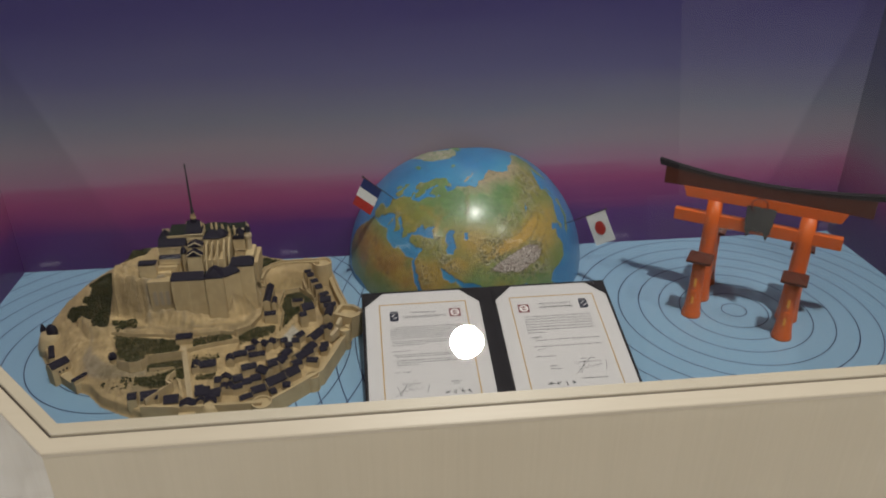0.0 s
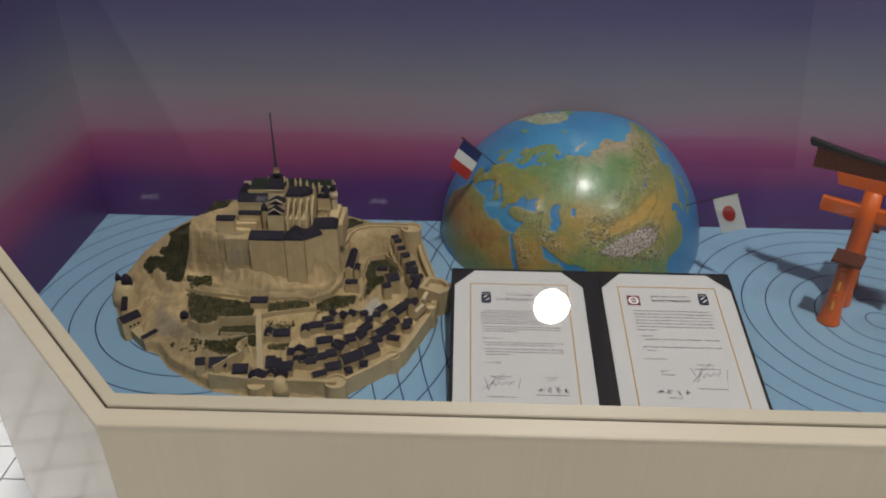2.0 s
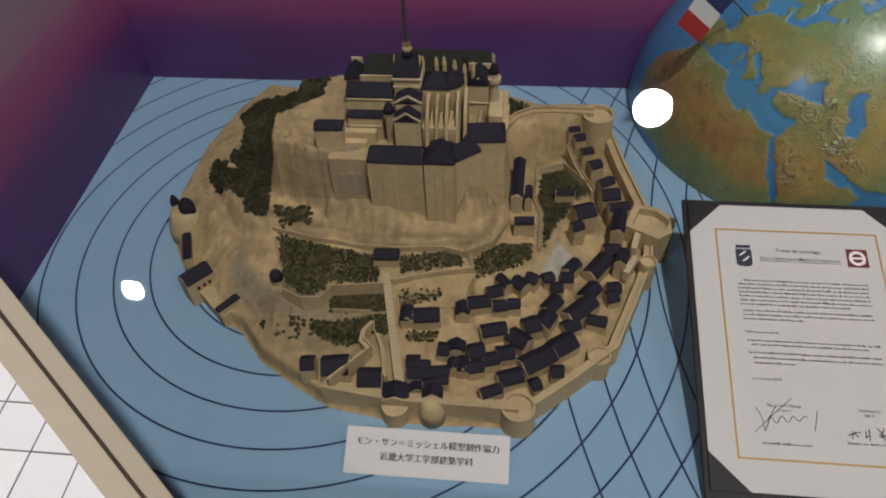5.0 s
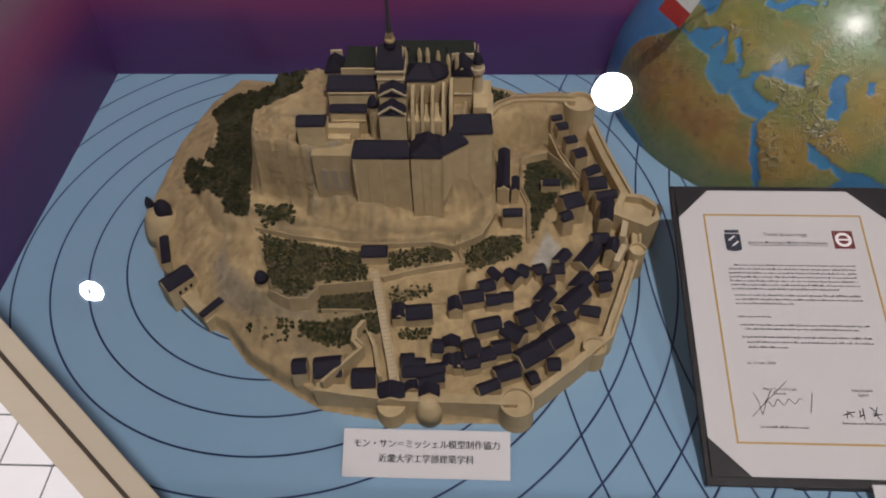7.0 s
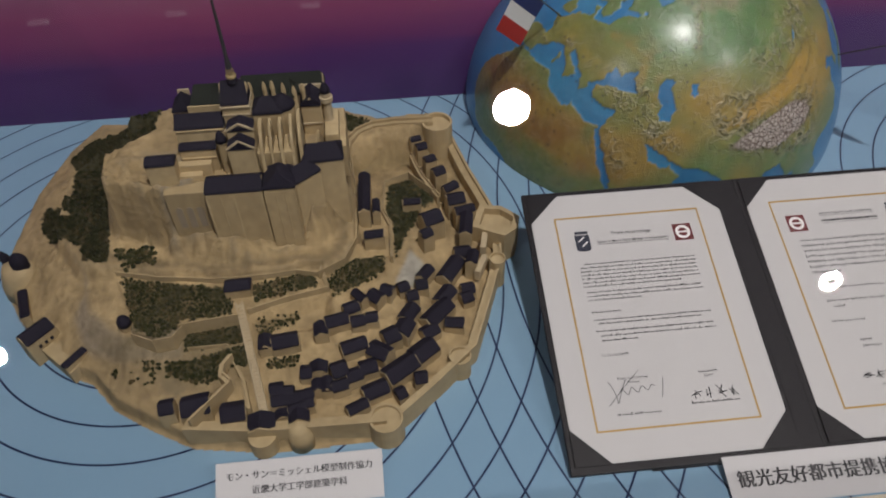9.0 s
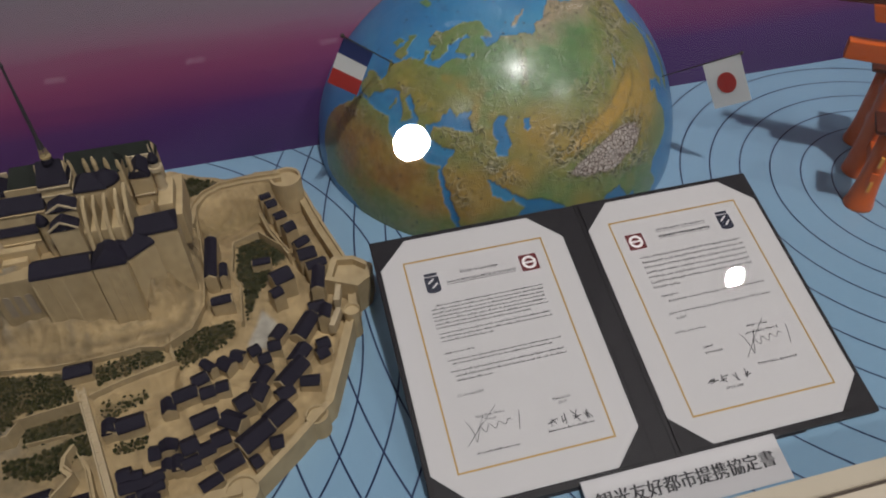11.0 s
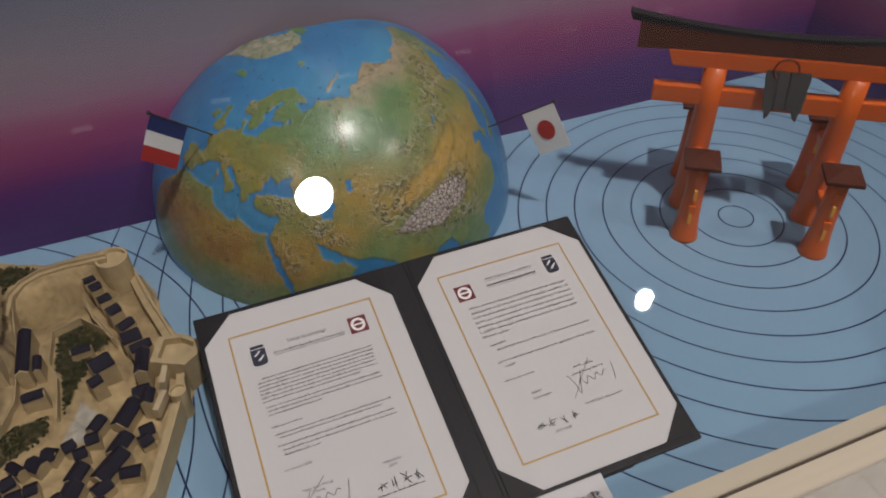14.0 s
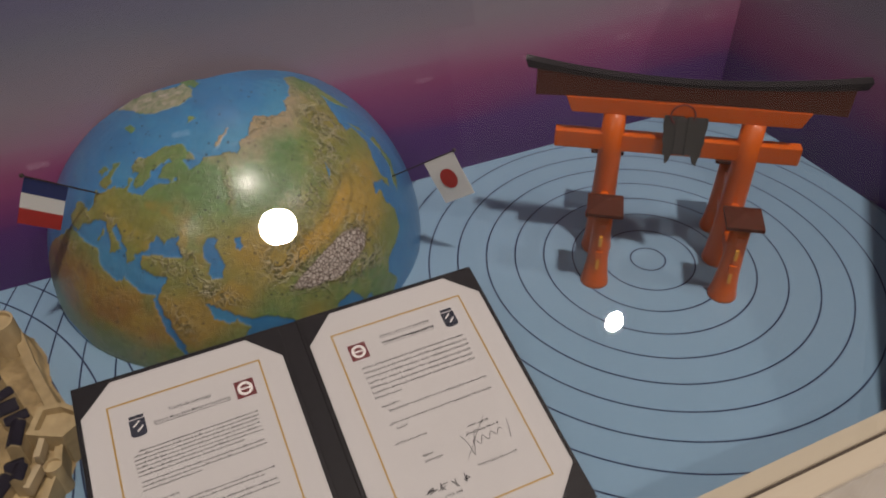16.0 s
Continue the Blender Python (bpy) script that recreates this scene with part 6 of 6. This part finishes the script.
    # tall buttresses round the apse, each with a slanting head and a small pinnacle
    part("apse_foot", box(-0.5200, -0.4800, 0.4330, 0.4640, 0.985, 1.0300, None, 0.002), ABBEYSTONE, ob)
    for i, (x, y, lift) in enumerate(((-0.5140, 0.4220, 0.0), (-0.5040, 0.4210, 0.0), (-0.4935, 0.4220, 0.002), (-0.4825, 0.4260, 0.003), (-0.4745, 0.4340, 0.004))):
        prof = ((0.0, 0.985), (0.0020, 1.008 + lift), (0.0090, 1.030 + lift), (0.0130, 1.040), (0.0250, 1.052), (0.0380, 1.056), (0.0380, 0.985))
        fin = 0.0016 if i % 2 else 0.0019
        bm = bmesh.new()
        lo, hi = ([bm.verts.new((x + k * fin, y + u, v)) for u, v in prof] for k in (-1, 1))
        bm.faces.new(lo)
        bm.faces.new(hi[::-1])
        for j in range(len(prof)):
            bm.faces.new((lo[j], hi[j], hi[(j + 1) % len(prof)], lo[(j + 1) % len(prof)]))
        bmesh.ops.recalc_face_normals(bm, faces=bm.faces)
        bmesh.ops.bevel(bm, geom=bm.edges[:], offset=0.0004, segments=1, affect="EDGES")
        part("flying_buttress", bm, STONE, ob)
    for x, y, top in ((-0.5235, 0.4930, 1.080), (-0.5085, 0.4920, 1.080), (-0.5000, 0.4925, 1.080), (-0.4890, 0.4930, 1.076), (-0.4785, 0.4950, 1.070), (-0.4700, 0.5050, 1.066)):
        part("pinnacle", lathe([(0.0026, 1.02), (0.0023, top - 0.012), (0.0027, top - 0.0115), (0.0023, top - 0.007), (0.0012, top - 0.002), (0.0004, top - 0.001)], (x, y, 0), 8), ABBEYSTONE, ob)
    # eastern block, round turret and the steps down from it
    e = wing(-0.4750, -0.4530, 0.5000, 0.5280, 0.960, 1.0380, 0.0125, 0.10)
    strip(e, "string_course", -0.4756, -0.4524, 0.4986, 0.5002, 1.0130, 1.0152, material=PALEWALL)
    strip(e, "parapet", -0.4764, -0.4516, 0.5270, 0.5300, 1.02, 1.0470, material=PALEWALL)
    part("east_turret", lathe([(0.0066, 0.960), (0.0060, 1.0100), (0.0066, 1.0105), (0.0058, 1.0120), (0.0056, 1.0330), (0.0078, 1.0360), (0.0078, 1.0410), (0.0058, 1.0415), (0.0056, 1.0470)], (-0.4470, 0.5120, 0), 18), PALEWALL, ob)
    part("turret_cap", lathe([(0.0060, 1.0472), (0.0056, 1.0510), (0.0030, 1.0570), (0.0012, 1.0600)], (-0.4470, 0.5120, 0), 16), SLATE, ob, smooth=True)
    part("finial", lathe([(0.0011, 1.0600), (0.0008, 1.0690), (0.0003, 1.0700)], (-0.4470, 0.5120, 0), 8), PALEWALL, ob)
    part("east_range", box(-0.4520, -0.4360, 0.4820, 0.5300, 0.960, 1.0100, None, 0.0015), ABBEYSTONE, ob)
    part("east_range", box(-0.4370, -0.4290, 0.4780, 0.5260, 0.950, 0.9960, None, 0.0015), ABBEYSTONE, ob)
    part("east_range", box(-0.4520, -0.4310, 0.5280, 0.5620, 0.950, 0.9880, None, 0.0015), ABBEYSTONE, ob)
    # lantern and needle spire over the crossing
    x, y = -0.5370, 0.4800
    part("lantern_drum", lathe([(0.0060, 1.0900), (0.0050, 1.0945)], (x, y, 0), 12), SLATE, ob)
    part("lantern", lathe([(0.0050, 1.0946), (0.0056, 1.0955), (0.0054, 1.0975), (0.0034, 1.0985)], (x, y, 0), 14), BRASS, ob, "small gilt lantern ring")
    for i in range(8):
        q = 2 * math.pi * i / 8
        part("lantern_post", rod((x + 0.0042 * math.cos(q), y + 0.0042 * math.sin(q), 1.0990), (x + 0.0030 * math.cos(q), y + 0.0030 * math.sin(q), 1.1060), 0.0006, 6), BRASS, ob)
    part("spire", lathe([(0.0034, 1.1050), (0.0030, 1.1120), (0.0020, 1.1180), (0.0019, 1.1500), (0.0012, 1.1850), (0.0012, 1.1960), (0.0020, 1.1980), (0.0006, 1.2040)], (x, y, 0), 8), SPIREPAINT, ob, "slender dark needle spire")


def terrain_paint():
    k = Mat("terrain_paint", rough=0.75, spec=0.3)
    at = k.node("ShaderNodeAttribute", attribute_name="tint")
    v = k.coord()
    grain, stain = k.noise(v, 420, 5, 0.75), k.noise(v, 48, 6, 0.65)
    c = k.mix(0.5, at.outputs["Color"], k.mix(grain, (0.45, 0.45, 0.45), (1.5, 1.5, 1.5)), "MULTIPLY")
    k.color(k.mix(0.75, c, k.mix(stain, (0.44, 0.42, 0.36), (1.48, 1.50, 1.38)), "MULTIPLY"))
    crag = k.noise(v, 130, 4, 0.6)
    k.bump(k.math("ADD", k.math("ADD", k.math("MULTIPLY", grain, 0.6), stain), k.math("MULTIPLY", crag, 1.2)), 0.8, 0.0030)
    return k.m


def stone_paint(name="sand_plaster", lift=1.0):
    k = Mat(name, rough=0.72, spec=0.3)
    v = k.coord()
    grain, stain = k.noise(v, 300, 4, 0.65), k.noise(k.scaled(v, 1, 1, 0.4), 60, 4)
    rnd = k.node("ShaderNodeObjectInfo").outputs["Random"]
    c = k.mix(k.math("ADD", k.math("MULTIPLY", stain, 0.7), k.math("MULTIPLY", rnd, 0.3)), tuple(lift * v for v in (0.285, 0.208, 0.112)), tuple(lift * v for v in (0.55, 0.430, 0.260)))
    wash = k.noise(v, 95, 5, 0.7)
    c = k.mix(0.6, c, k.mix(wash, (0.44, 0.42, 0.36), (1.48, 1.50, 1.38)), "MULTIPLY")
    k.color(k.mix(0.35, c, k.mix(grain, (0.5, 0.5, 0.5), (1.4, 1.4, 1.4)), "MULTIPLY"))
    k.bump(grain, 0.4, 0.0012)
    return k.m


def flock(name="olive_flock", lift=0.85):
    k = Mat(name, rough=0.9, spec=0.15)
    rnd = k.node("ShaderNodeNewGeometry").outputs["Random Per Island"]
    v = k.coord()
    grain = k.noise(v, 900, 3, 0.7)
    c = k.ramp(rnd, [(q, tuple(v * lift for v in rgb)) for q, rgb in ((0.0, (0.018, 0.022, 0.007)), (0.45, (0.040, 0.043, 0.015)), (0.8, (0.066, 0.060, 0.022)), (1.0, (0.125, 0.090, 0.042)))])
    patch = k.ramp(k.noise(v, 70, 4, 0.6), [(0.52, (0.0, 0.0, 0.0)), (0.68, (0.40, 0.40, 0.40))])
    c = k.mix(patch, c, (0.150 * lift, 0.115 * lift, 0.050 * lift))
    k.color(k.mix(0.5, c, k.mix(grain, (0.4, 0.4, 0.4), (1.6, 1.6, 1.6)), "MULTIPLY"))
    k.bump(grain, 0.8, 0.0015)
    return k.m


TERRAIN, STONE, FLOCK, DARKFLOCK = terrain_paint(), stone_paint(), flock(), flock("dark_wood_flock", 0.55)
ABBEYSTONE = stone_paint("pale_abbey_plaster", 1.18)
PALEWALL = plain("pale_plaster", (0.46, 0.37, 0.235), 0.7, 0.2, 260, 0.35, 0.0010, spec=0.3)
GREYWASH = plain("grey_wash_plaster", (0.300, 0.245, 0.175), 0.75, 0.35, 200, 0.4, 0.0010, spec=0.3)
SLATE = plain("slate_paint", (0.016, 0.0135, 0.023), 0.75, 0.4, 300, 0.5, 0.0012, spec=0.15)
MOSS = plain("mossy_slate_paint", (0.020, 0.023, 0.018), 0.8, 0.4, 260, 0.5, 0.0012, spec=0.12)
SPIREPAINT = plain("spire_paint", (0.040, 0.038, 0.040), 0.45, 0.3, 200, 0.2)
BRASS = plain("lantern_gilt", (0.35, 0.26, 0.12), 0.45, 0.2, 300, 0.1)
island()


# ---- floor tiles ----
def floor():
    base = tagged(new("floor", mesh_of(box(-8, 8, -9, 6, -0.1, -0.004), "floor", GROUT)), "white glazed square floor tiles with dark joints", "floor", kind="structure")
    step, ox, oy = 0.1215, -1.61, 0.515
    bm = bmesh.new()
    add_box(bm, 0.002, step - 0.002, 0.002, step - 0.002, -0.006, 0.0)
    bmesh.ops.bevel(bm, geom=[e for e in bm.edges if e.verts[0].co.z > -0.001 and e.verts[1].co.z > -0.001], offset=0.001, segments=1, affect="EDGES")
    me = mesh_of(bm, "tile", TILE)
    rest_v, rest_f = [], []
    for i in range(-55, 58):
        for j in range(-60, 44):
            x, y = ox + i * step, oy + j * step
            if not (-7.9 < x < 7.8 and -8.9 < y < 5.8):
                continue
            if -2.5 < x < -0.75 and -0.1 < y < 1.8:
                ob = new("tile", me)
                ob.location = (x, y, random.uniform(-0.0004, 0.0004))
                ob.parent = base
            elif -4.5 < x < 4.5 and -3 < y < 4.5:
                b = len(rest_v)
                a, c = 0.002, step - 0.002
                rest_v += [(x + a, y + a, -0.003), (x + c, y + a, -0.003), (x + c, y + c, -0.003), (x + a, y + c, -0.003), (x + a, y + a, 0), (x + c, y + a, 0), (x + c, y + c, 0), (x + a, y + c, 0)]
                rest_f += [(b + 4, b + 5, b + 6, b + 7), (b, b + 1, b + 5, b + 4), (b + 1, b + 2, b + 6, b + 5), (b + 2, b + 3, b + 7, b + 6), (b + 3, b, b + 4, b + 7)]
    m2 = bpy.data.meshes.new("tiles_beyond")
    m2.from_pydata(rest_v, [], rest_f)
    m2.materials.append(TILE)
    ob = new("tiles_beyond", m2)
    ob.parent = base
    tagged(ob, kind="stuff")


floor()
